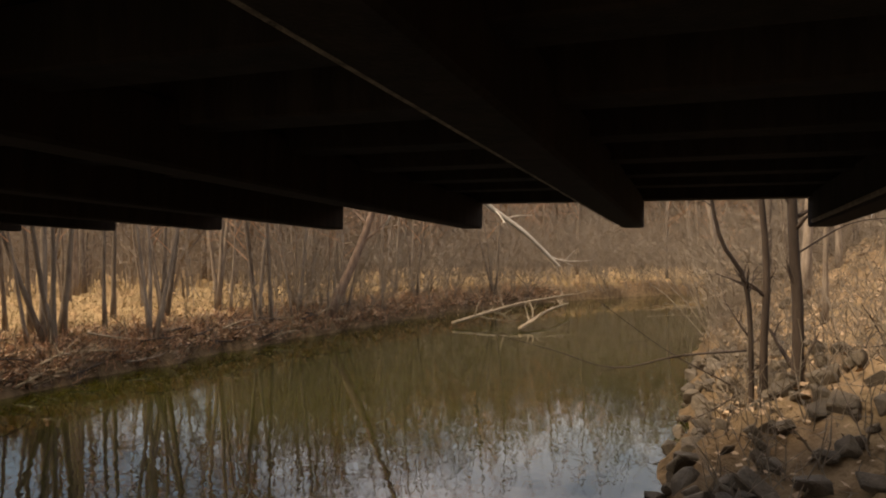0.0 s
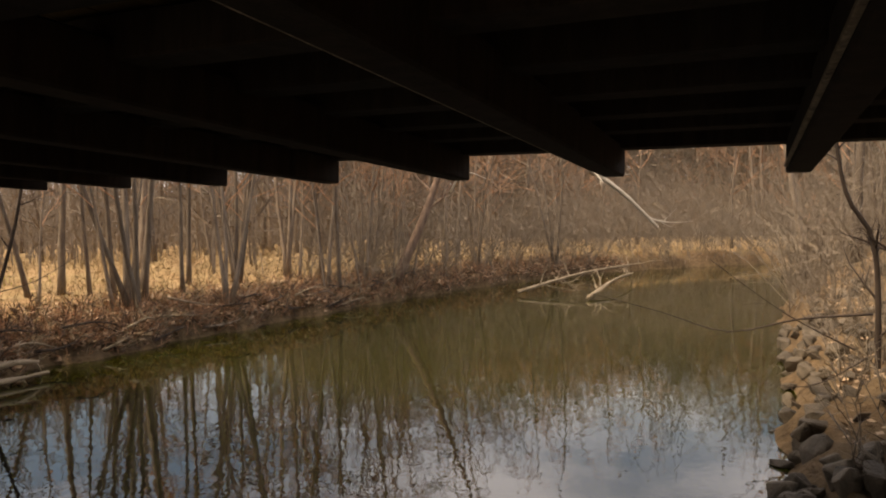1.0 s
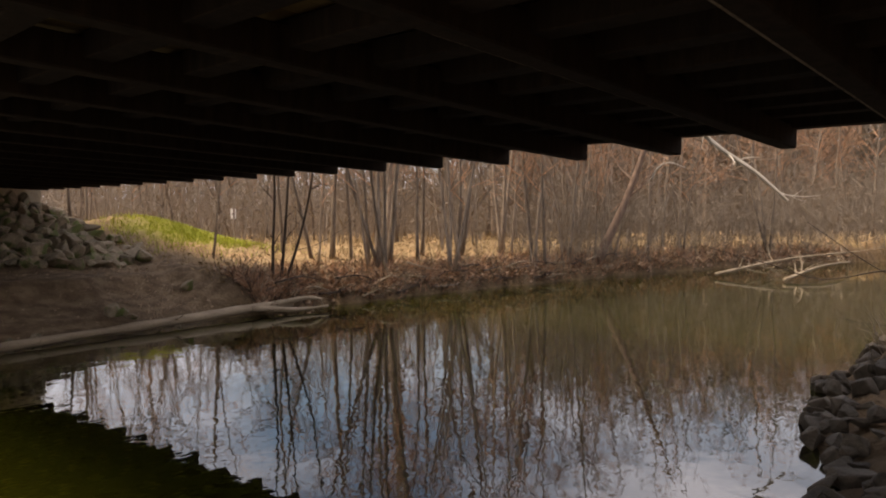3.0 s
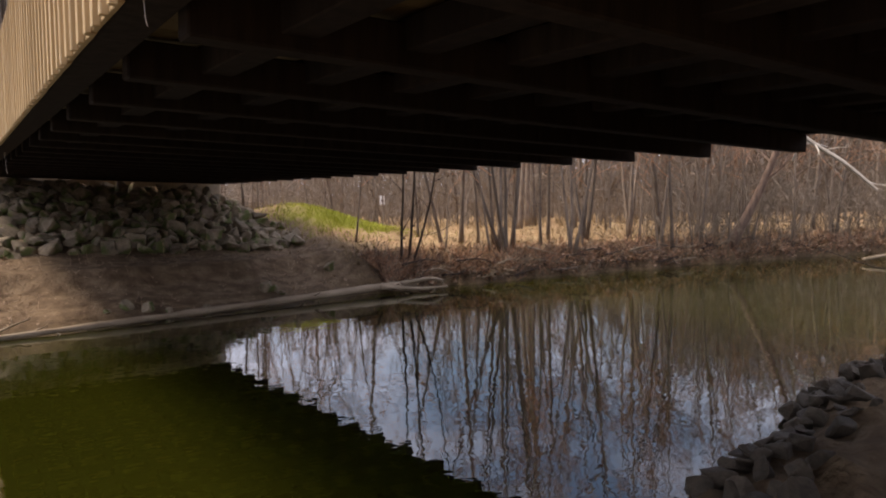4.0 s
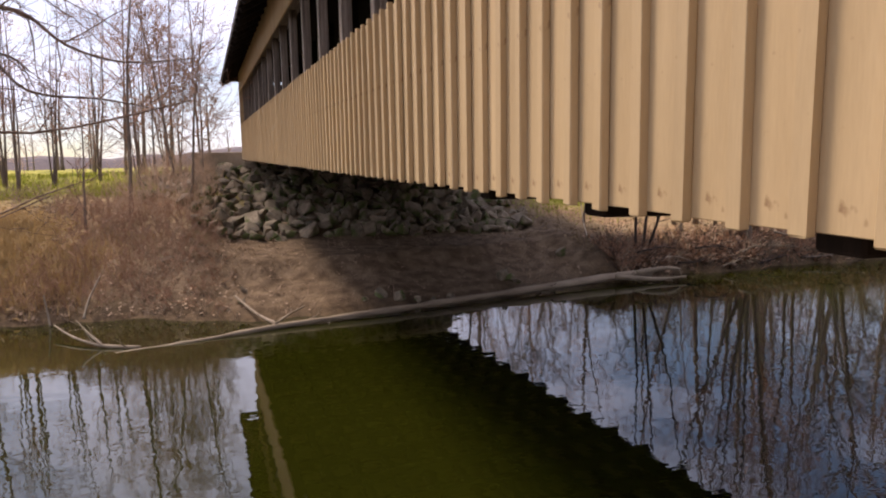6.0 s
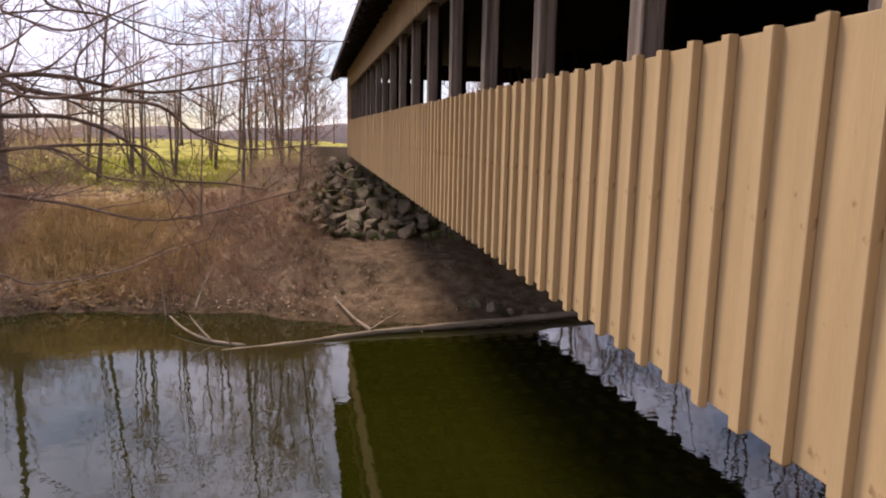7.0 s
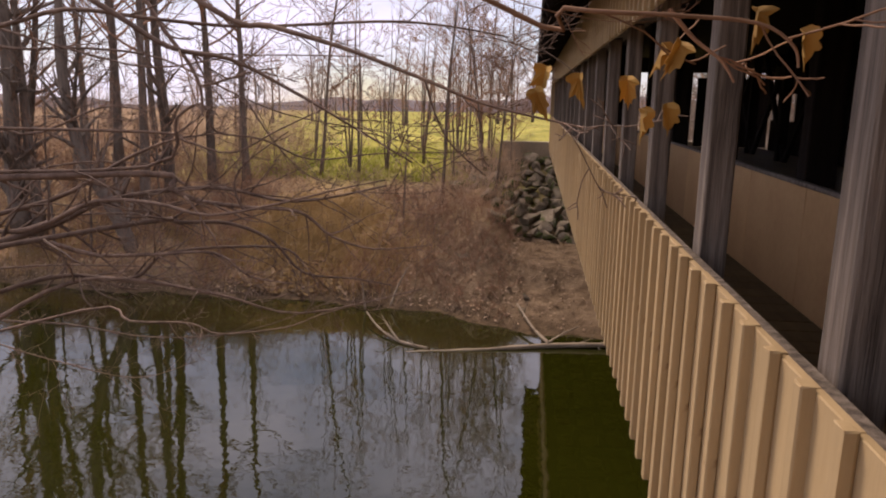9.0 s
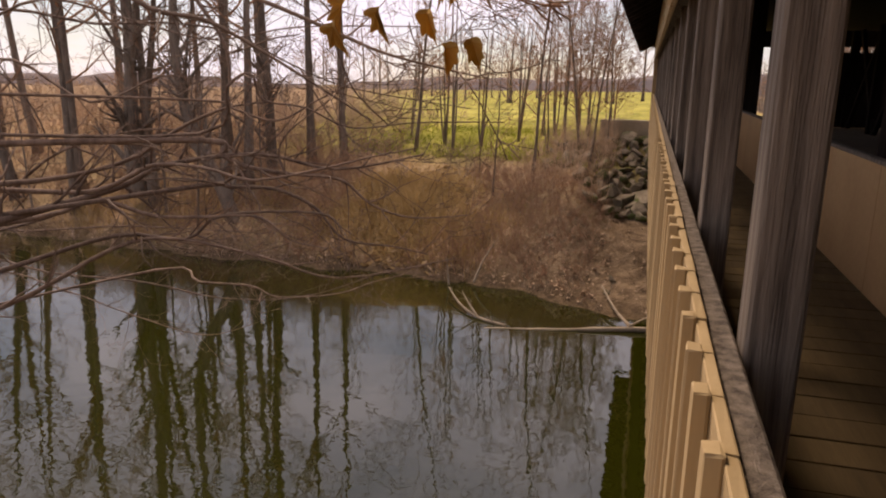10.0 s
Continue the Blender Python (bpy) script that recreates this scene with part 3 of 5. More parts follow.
def pile(name, label, spots, seed, kinds=ROCKS):
    root = empty(name, label, "rocks")
    rr = random.Random(seed)
    for x, y, z, s in spots:
        shared("rock", rr.choice(kinds), root, pose(x, y, z, rr.uniform(-40, 40), rr.uniform(-40, 40), rr.uniform(0, 360)) @ Matrix.Diagonal((s * rr.uniform(0.85, 1.35), s * rr.uniform(0.8, 1.1), s * rr.uniform(0.75, 1.1), 1)))
    return root


rr = random.Random(77)
spots = []
for row in range(15):
    f = row / 14
    y = 18.4 + 5.6 * f
    x = (-2.9 if row > 5 else -1.6) + 0.35 * math.sin(row * 1.7)
    while x < 9.0 + 0.5 * math.sin(row * 2):
        s = rr.uniform(0.36, 0.72)
        yy = y + rr.uniform(-0.14, 0.14) + (0.4 if x > 8.2 else 0)
        spots.append((x, yy, land_z(x, yy) + rr.uniform(0.02, 0.14), s))
        x += s * rr.uniform(0.65, 0.95)
pile("riprap_slope", "grey angular riprap rocks piled below the bridge abutment", spots, 1)
spots = []
for i in range(110):
    x = rr.uniform(1.2, 9.5)
    yn = float(np.interp(x, NEAR_X, NEAR_Y))
    yy = yn + 0.12 - abs(rr.gauss(0, 0.55))
    s = rr.uniform(0.13, 0.34)
    spots.append((x, yy, land_z(x, yy) + 0.06, s))
for i in range(190):
    x = 9.3 + 12 * rr.random() ** 1.5
    yn = float(np.interp(x, NEAR_X, NEAR_Y))
    yy = yn + 0.1 - 2.4 * rr.random() ** 1.4
    s = rr.uniform(0.16, 0.42)
    spots.append((x, yy, land_z(x, yy) + 0.05, s))
pile("shore_rocks", "brown and grey broken rocks along the near shore", spots, 2, SHADE_ROCKS)
spots = [(x, y, land_z(x, y) + 0.05, s) for x, y, s in ((8.5, 15.4, 0.5), (9.95, 15.1, 0.24), (6.1, 13.9, 0.34), (6.25, 13.7, 0.28), (5.95, 14.0, 0.38), (2.9, 13.1, 0.32), (3.3, 13.0, 0.24), (2.5, 13.3, 0.3), (3.7, 13.05, 0.2), (2.1, 13.2, 0.22), (4.2, 13.15, 0.2), (-2.4, 15.9, 0.26), (-0.65, 14.3, 0.28), (-0.7, 13.7, 0.2), (7.0, 13.2, 0.2))]
pile("loose_stones", "loose pale stones lying on the muddy bank", spots, 3)


# ---- driftwood ----
def smooth_path(pts, steps=4):
    pts = [Vector(p) for p in pts]
    out = []
    for i in range(len(pts) - 1):
        p0, p1, p2, p3 = pts[max(i - 1, 0)], pts[i], pts[i + 1], pts[min(i + 2, len(pts) - 1)]
        for k in range(steps):
            t = k / steps
            out.append(0.5 * (2 * p1 + (p2 - p0) * t + (2 * p0 - 5 * p1 + 4 * p2 - p3) * t * t + (3 * p1 - p0 - 3 * p2 + p3) * t ** 3))
    out.append(pts[-1])
    return out


def limb(V, F, pts, r0, r1, sides, seed, twigs=0, length=0.6, levels=1, wob=0.0):
    rr = random.Random(seed)
    path = smooth_path(pts)
    n = len(path) - 1
    radii = [(r0 + (r1 - r0) * (i / n) ** 0.8) * (1 + rr.uniform(-wob, wob)) for i in range(n + 1)]
    tube(V, F, path, radii, sides)
    opt = dict(wander=0.22, lift=0.03, tip=0.0016, levels=levels, kids=(3, 3), angle=(25, 70))
    for k in range(twigs):
        f = rr.uniform(0.1, 0.99) * n
        i = min(int(f), n - 1)
        p = path[i].lerp(path[i + 1], f - i)
        axis = (path[i + 1] - path[i]).normalized()
        side = axis.cross(Vector((rr.uniform(-1, 1), rr.uniform(-1, 1), rr.uniform(-1, 1)))).normalized()
        a = radians(rr.uniform(25, 65))
        grow(V, F, p, axis * math.cos(a) + side * math.sin(a), length * rr.uniform(0.4, 1.1), radii[i] * 0.5, 0 if levels > 1 else 1, rr, dict(opt, levels=levels if levels > 1 else 2))


def wood_thing(name, label, category, pieces, mat, group=""):
    root = empty(name, label, category, group)
    for part_name, args in pieces:
        V, F = [], []
        limb(V, F, *args)
        mesh_object(part_name, V, F, mat, root, smooth=True)
    return root


wood_thing("driftwood_log", "long bleached driftwood log lying along the waterline", "log", [
    ("log", ([(-3.6, 10.9, -0.04), (-2.8, 11.15, -0.02), (-1.6, 11.4, 0.0), (-0.1, 11.8, 0.05), (1.3, 12.0, 0.08), (2.6, 12.2, 0.10), (4.7, 12.65, 0.12), (7.2, 13.1, 0.16), (9.0, 13.45, 0.2), (10.2, 13.5, 0.22)], 0.020, 0.105, 8, 3, 12, 0.45, 1, 0.22)),
    ("broken_root", ([(9.7, 13.5, 0.22), (10.5, 13.3, 0.34), (11.1, 13.4, 0.26)], 0.12, 0.03, 6, 4, 4, 0.3, 1, 0.2)),
    ("broken_root", ([(9.0, 13.4, 0.2), (10.1, 13.1, 0.10), (11.0, 13.0, 0.12)], 0.08, 0.03, 6, 5, 2, 0.3, 1, 0.2)),
    ("broken_branch", ([(-0.1, 11.8, 0.1), (-0.45, 12.6, 0.2), (-0.85, 13.9, 0.40)], 0.045, 0.025, 6, 6, 1, 0.4, 1, 0.1)),
    ("broken_branch", ([(-0.15, 11.8, 0.1), (0.25, 12.3, 0.2), (0.6, 12.6, 0.28)], 0.034, 0.012, 5, 7, 1, 0.3, 1, 0.1)),
], M_DRIFT)
wood_thing("sunken_branch", "bleached forked branch sticking out of the water", "branch", [
    ("branch", ([(-2.7, 11.3, 0.0), (-3.4, 11.6, 0.04), (-4.0, 12.3, 0.1), (-4.5, 13.2, 0.2)], 0.045, 0.02, 6, 13, 4, 0.5, 1, 0.1)),
    ("fork", ([(-3.4, 11.6, 0.04), (-3.7, 11.9, 0.28), (-3.9, 12.1, 0.48)], 0.034, 0.01, 5, 14, 3, 0.4)),
], M_DRIFT)
wood_thing("dead_stake", "broken grey stake leaning on the muddy shore", "branch", [("branch", ([(-4.1, 14.2, 0.1), (-4.0, 14.5, 0.5), (-3.8, 15.0, 0.95)], 0.04, 0.02, 6, 15, 1, 0.3))], M_DRIFT)
wood_thing("dead_stake", "broken grey stake standing at the waterline", "branch", [("branch", ([(-4.75, 14.1, 0.0), (-4.8, 14.15, 0.35), (-4.85, 14.2, 0.7)], 0.034, 0.015, 6, 16, 0)),], M_DRIFT)
for i, (a, b) in enumerate((((27, 6.6, 0.1), (36, 6.4, 0.4)), ((28, 9.5, 0.15), (35, 6.0, 0.9)))):
    m = [(a[k] + b[k]) / 2 + (0.15 if k == 2 else 0) for k in range(3)]
    wood_thing("fallen_trunk", "pale fallen tree trunk lying across the river", "log", [("trunk", ([a, m, b], 0.075, 0.03, 7, 20 + i, 9, 1.6, 2, 0.1))], M_DRIFT, "fallen trunks")

rr = random.Random(61)
for i in range(26):
    x = 10.9 + i * 0.62 + rr.uniform(-0.3, 0.3)
    y = float(np.interp(x, FAR_X, FAR_Y)) + rr.uniform(-0.1, 0.5)
    z = land_z(x, y) + 0.12
    w = rr.uniform(0.8, 1.7)
    a = rr.uniform(-0.5, 0.5)
    wood_thing("dead_branch", "grey-brown dead branch tangled on the eroded shore", "branch", [
        ("branch", ([(x - w / 2, y + a * 0.4, z + rr.uniform(0, 0.3)), (x, y - 0.15, z + rr.uniform(0.05, 0.3)), (x + w / 2, y - a * 0.4, z + rr.uniform(-0.1, 0.25))], 0.035, 0.012, 5, 300 + i, 7, 0.5, 2, 0.1))], rr.choice((M_DRIFT, M_DARKBARK, M_BARK)), "dead branches")
wood_thing("hanging_strip", "pale torn strip hanging below the bridge siding", "strip", [("strip", ([(0.1, -0.50, 3.21), (0.1, -0.53, 3.10), (0.1, -0.56, 3.05)], 0.0022, 0.0012, 4, 17, 0))], M_PALEBARK)
wood_thing("hanging_strip", "short pale strip hanging below the bridge siding", "strip", [("strip", ([(0.2, 10.9, 3.42), (0.2, 10.7, 3.2), (0.2, 10.4, 3.03)], 0.004, 0.002, 4, 18, 0))], M_PALEBARK)

# ---- trees ----
V_TALL = [
    bare_tree(14, 0.12, 11, "tall bare tree with grey-brown bark", at=(20.40, 20.68, 0.80)),
    bare_tree(12, 0.085, 12, "tall bare tree with grey-brown bark", at=(14.50, 17.12, 0.75), limbs=12),
    bare_tree(15, 0.14, 13, "tall bare tree with grey-brown bark", at=(24.00, 24.20, 0.90), first=0.35),
    bare_tree(10, 0.055, 14, "slender bare tree with grey-brown bark", at=(13.90, 19.05, 0.80), limbs=12, kids=(3, 3)),
    bare_tree(11, 0.06, 15, "several-stemmed bare tree with grey-brown bark", at=(17.10, 14.12, 0.60), limbs=12, kids=(3, 3), stems=3),
]


def plant(src, x, y, size, turn, sink=0.12, tilt=0.0):
    t = copy_thing(src, pose(x, y, land_z(x, y) - sink, 0, tilt, turn))
    t.scale = (size,) * 3
    return t


rr = random.Random(21)
# trees that can be told apart along the far shore
bare_tree(8.5, 0.2, 31, "bare leaning tree with a thick trunk over the river", lean=(0.38, -0.42), at=(25.5, 13.6, 0.5), mat=M_LIMB, limbs=9, first=0.35, crook=0.03, group="")
wood_thing("dead_limb", "bleached forked dead limb on the leaning tree", "branch", [("limb", ([(27.2, 11.9, 4.0), (27.0, 11.5, 4.5), (27.2, 11.1, 4.7), (27.8, 10.7, 4.5)], 0.05, 0.015, 5, 33, 3, 0.5))], M_PALEBARK)
for x, y, s, k in ((21.6, 14.0, 0.7, 3), (22.3, 13.9, 0.8, 1), (23.5, 13.8, 0.75, 3), (24.2, 14.0, 0.9, 1), (25.4, 13.5, 0.7, 3), (27.0, 13.6, 0.8, 4), (19.8, 16.0, 0.75, 4), (18.2, 16.5, 0.8, 1), (15.0, 16.7, 0.9, 3), (12.9, 15.8, 0.6, 3), (11.0, 18.6, 0.65, 3)):
    plant(V_TALL[k], x, y, s, rr.uniform(0, 360), tilt=rr.uniform(0, 9))
# the three stems by the log
wood_thing("sapling_clump", "three slender dark stems growing from one root on the bank", "tree", [
    ("stem", ([(10.48, 14.66, 0.50), (10.54, 14.72, 1.64), (10.66, 14.78, 3.20), (10.60, 14.78, 5.12), (10.72, 14.90, 7.28)], 0.055, 0.014, 6, 51, 5, 0.7, 2)),
    ("stem", ([(10.66, 14.60, 0.50), (10.78, 14.54, 1.76), (10.84, 14.42, 3.44), (11.02, 14.42, 5.60), (10.96, 14.30, 7.52)], 0.055, 0.014, 6, 52, 5, 0.7, 2)),
    ("stem", ([(10.72, 14.54, 0.50), (11.02, 14.24, 1.76), (11.26, 14.00, 3.20), (11.44, 13.82, 5.12), (11.68, 13.70, 6.80)], 0.05, 0.012, 6, 53, 6, 0.7, 2)),
    ("branch", ([(10.96, 14.30, 1.52), (11.68, 14.18, 1.70), (12.40, 13.82, 2.18)], 0.014, 0.005, 4, 54, 4, 0.4)),
], M_DARKBARK)
for i in range(26):
    x = rr.uniform(12.5, 40)
    plant(V_TALL[rr.choice((1, 3, 3, 4, 4))], x, float(np.interp(x, FAR_X, FAR_Y)) + 0.5 + abs(rr.gauss(0, 1.6)), rr.uniform(0.7, 1.15), rr.uniform(0, 360), tilt=rr.uniform(-12, 12))
# woods behind
n = 0
while n < 130:
    x, y = rr.uniform(9, 85), rr.uniform(15, 78)
    if (x < 19 and y < 31) or y < 15.5 or (rr.random() < 0.5 and y > 45):
        continue
    plant(V_TALL[rr.randrange(5)], x, y, rr.uniform(0.7, 1.2), rr.uniform(0, 360), tilt=rr.uniform(-4, 4))
    n += 1
for x, y in ((9.3, 25.2), (10.0, 26.2), (10.6, 27.2), (11.8, 30), (14.5, 32), (17.0, 30)):
    plant(V_TALL[3], x, y, rr.uniform(0.7, 1.0), rr.uniform(0, 360))
# woods on the near bank, downstream
for x, y in ((15.5, -1.6), (17.5, 0.2), (19.0, -1.5), (21, 0.1), (23, -1.0), (24.5, 0.6), (27, 0.4), (28.5, 2.2), (30.5, 2.4), (29.5, 0.6), (33, 0.8), (26, -3), (30, -2), (35, 0), (20, -5), (17, -4), (24, -6), (29, -1), (32, -3), (34, -1.5)):
    plant(V_TALL[rr.randrange(5)], x, y - (2.6 if x > 26.5 else 1.9), rr.uniform(0.6, 0.95), rr.uniform(0, 360), tilt=rr.uniform(-6, 6))
for i in range(34):
    x, y = rr.uniform(50, 90), rr.uniform(-2, 17)
    plant(V_TALL[rr.randrange(5)], x, y, rr.uniform(0.7, 1.2), rr.uniform(0, 360), tilt=rr.uniform(-6, 6))
# far bank upstream of the bridge
V_LEFT = [
    bare_tree(11, 0.19, 61, "bare tree with a thick leaning dark trunk", lean=(-0.25, 0.0), at=(-21.6, 16.9, 0.9), limbs=14, first=0.3),
    bare_tree(13, 0.16, 62, "tall bare tree with a straight grey trunk", at=(-14.24, 18.79, 1.96), first=0.4),
    bare_tree(9, 0.055, 63, "slender young bare tree with thin branches", at=(-3.43, 19.16, 2.11), limbs=20, kids=(4, 4), first=0.22),
    bare_tree(7, 0.036, 64, "clump of slender bare stems", at=(-6.95, 22.44, 2.79), limbs=16, kids=(4, 4), stems=4, first=0.25),
]
for x, y, s, k in ((-12.9, 18.0, 1.01, 1), (-11.6, 20.2, 0.95, 1), (-10.6, 20.8, 0.85, 1), (-15.8, 16.9, 1.06, 1), (-17.4, 18.0, 0.95, 0), (-19.5, 17.7, 1.06, 1), (-21.1, 19.1, 1.06, 1), (-15.6, 21.3, 0.85, 1), (-7.6, 23.6, 1.06, 3), (-6.1, 23.3, 0.95, 3), (-8.3, 22.1, 1.17, 2), (-4.9, 24.7, 0.95, 3), (-3.6, 25.8, 0.95, 3), (-2.8, 27.5, 0.85, 3), (-2.3, 22.5, 0.95, 2), (-4.5, 18.2, 0.58, 2), (-1.8, 20.4, 0.80, 2), (-2.6, 29.7, 1.06, 2), (-9.5, 25.2, 0.95, 3), (-3.9, 31.9, 1.06, 2), (-5.9, 30.8, 1.06, 3), (-23.2, 16.9, 1.17, 0), (-26.4, 18.5, 1.17, 1), (-18.0, 23.0, 0.95, 1), (-22.2, 24.1, 1.06, 1), (-13.8, 27.4, 0.74, 2), (-12.2, 24.1, 0.85, 3), (-18.8, 16.6, 0.85, 1), (-20.3, 16.3, 0.74, 2), (-15.0, 16.4, 0.74, 2), (-13.5, 15.9, 0.64, 2), (-16.5, 19.7, 0.95, 2), (-24.3, 20.7, 1.06, 1), (-19.9, 21.3, 0.95, 2), (-17.0, 26.3, 0.95, 1), (-21.2, 29.6, 1.06, 1), (-25.4, 27.4, 1.17, 1), (-28.6, 22.9, 1.17, 1), (-12.2, 17.7, 0.64, 2), (-22.7, 16.0, 0.85, 2), (-3.0, 24.0, 0.75, 2), (-1.5, 26.8, 0.85, 2), (-2.2, 24.4, 0.75, 3), (-1.4, 23.2, 0.6, 2), (-3.4, 22.2, 0.7, 3), (-4.2, 26.5, 0.9, 2)):
    plant(V_LEFT[k], x, y, s, rr.uniform(0, 360), tilt=rr.uniform(-4, 4))
bare_tree(6.0, 0.05, 71, "young tree with a dense reddish crown of fine twigs", at=(-2.62, 25.22, 3.00), mat=M_TWIG, limbs=40, kids=(5, 5), first=0.15, spread=0.3, group="")
bare_tree(5.2, 0.04, 72, "low young tree with a reddish crown of fine twigs", at=(-1.45, 28.6, 3.30), mat=M_TWIG, limbs=34, kids=(5, 4), first=0.15, spread=0.34, group="")
# thick old trunks at the upstream shore
wood_thing("old_tree", "old bare tree with a thick trunk leaning from the shore", "tree", [
    ("trunk", ([(-12.30, 16.30, 0.60), (-12.95, 16.15, 2.30), (-13.65, 16.05, 3.65), (-14.00, 16.00, 6.00), (-13.92, 16.00, 8.00), (-13.80, 16.05, 11.88)], 0.24, 0.09, 9, 161, 26, 2.2, 2)),
    ("limb", ([(-13.78, 16.03, 4.40), (-13.30, 15.55, 5.70), (-12.65, 15.15, 7.59)], 0.09, 0.02, 7, 162, 14, 1.4, 2)),
], M_BARK)
wood_thing("old_tree", "old bare tree with a thick straight trunk on the bank", "tree", [
    ("trunk", ([(-16.36, 16.82, 1.31), (-16.37, 16.72, 3.43), (-16.16, 16.69, 6.61), (-16.27, 16.53, 12.46)], 0.34, 0.12, 9, 163, 26, 2.4, 2)),
    ("limb", ([(-16.24, 16.71, 5.02), (-15.52, 16.14, 6.59), (-14.84, 15.59, 8.90)], 0.12, 0.02, 7, 164, 14, 1.6, 2)),
], M_BARK)
wood_thing("old_tree", "old bare tree with a tall grey trunk behind the brush", "tree", [
    ("trunk", ([(-12.60, 19.14, 1.64), (-12.58, 19.01, 4.50), (-12.68, 18.87, 7.69), (-12.54, 18.74, 12.99)], 0.22, 0.09, 9, 165, 26, 2.2, 2)),
], M_BARK)
# stems on the rocky near shore, downstream of the bridge
wood_thing("shore_tree", "three dark slender stems with thin branches over the water", "tree", [
    ("stem", ([(12.19, 0.01, -0.45), (12.20, -0.03, 0.93), (12.18, 0.01, 2.29), (12.08, 0.33, 2.97), (12.04, 0.51, 4.24), (12.07, 0.79, 6.82)], 0.045, 0.015, 6, 81, 9, 0.8, 2)),
    ("stem", ([(12.25, -0.17, -0.46), (12.25, -0.18, 1.31), (12.26, -0.24, 2.58), (12.22, -0.14, 4.22), (12.27, -0.06, 7.48)], 0.065, 0.03, 7, 82, 8, 0.9, 2)),
    ("stem", ([(12.36, -0.50, -0.26), (12.38, -0.61, 1.68), (12.37, -0.57, 3.02), (12.34, -0.57, 4.76), (12.34, -0.65, 8.82)], 0.085, 0.05, 8, 83, 8, 1.0, 2)),
    ("branch", ([(12.17, 0.03, 1.46), (11.92, 0.85, 1.40), (11.67, 1.65, 1.25), (11.41, 2.43, 1.50), (11.16, 3.22, 1.73)], 0.018, 0.004, 5, 84, 5, 0.4)),
    ("branch", ([(12.17, 0.08, 0.93), (11.95, 0.74, 0.57), (11.73, 1.45, 0.66)], 0.013, 0.004, 4, 85, 8, 0.4)),
    ("branch", ([(12.21, -0.04, -0.05), (11.96, 0.75, 0.08), (11.69, 1.60, -0.09), (11.49, 2.25, -0.04)], 0.013, 0.004, 4, 86, 6, 0.4)),
    ("branch", ([(12.13, 0.22, 1.02), (11.87, 1.01, 1.48), (11.60, 1.84, 2.14)], 0.012, 0.004, 4, 87, 5, 0.35)),
    ("branch", ([(12.38, -0.63, 2.72), (12.58, -1.26, 3.09), (12.79, -1.90, 3.16)], 0.015, 0.006, 4, 88, 4, 0.4)),
], M_DARKBARK)
wood_thing("shore_tree", "single dark bare trunk on the rocky shore", "tree", [("stem", ([(12.85, -1.91, 0.53), (12.77, -1.82, 1.20), (12.77, -1.85, 3.52), (12.79, -1.87, 7.44)], 0.06, 0.03, 7, 89, 10, 0.9, 2))], M_DARKBARK)
wood_thing("hanging_limb", "pale bark limb hanging down over the river", "branch", [("limb", ([(11.6, 7.6, 10.5), (12.1, 6.4, 7.6), (12.5, 5.3, 5.6), (12.8, 4.5, 4.4), (13.1, 3.8, 3.6), (13.35, 3.2, 3.1), (13.6, 2.7, 2.55)], 0.085, 0.028, 6, 91, 7, 0.7))], M_PALEBARK)

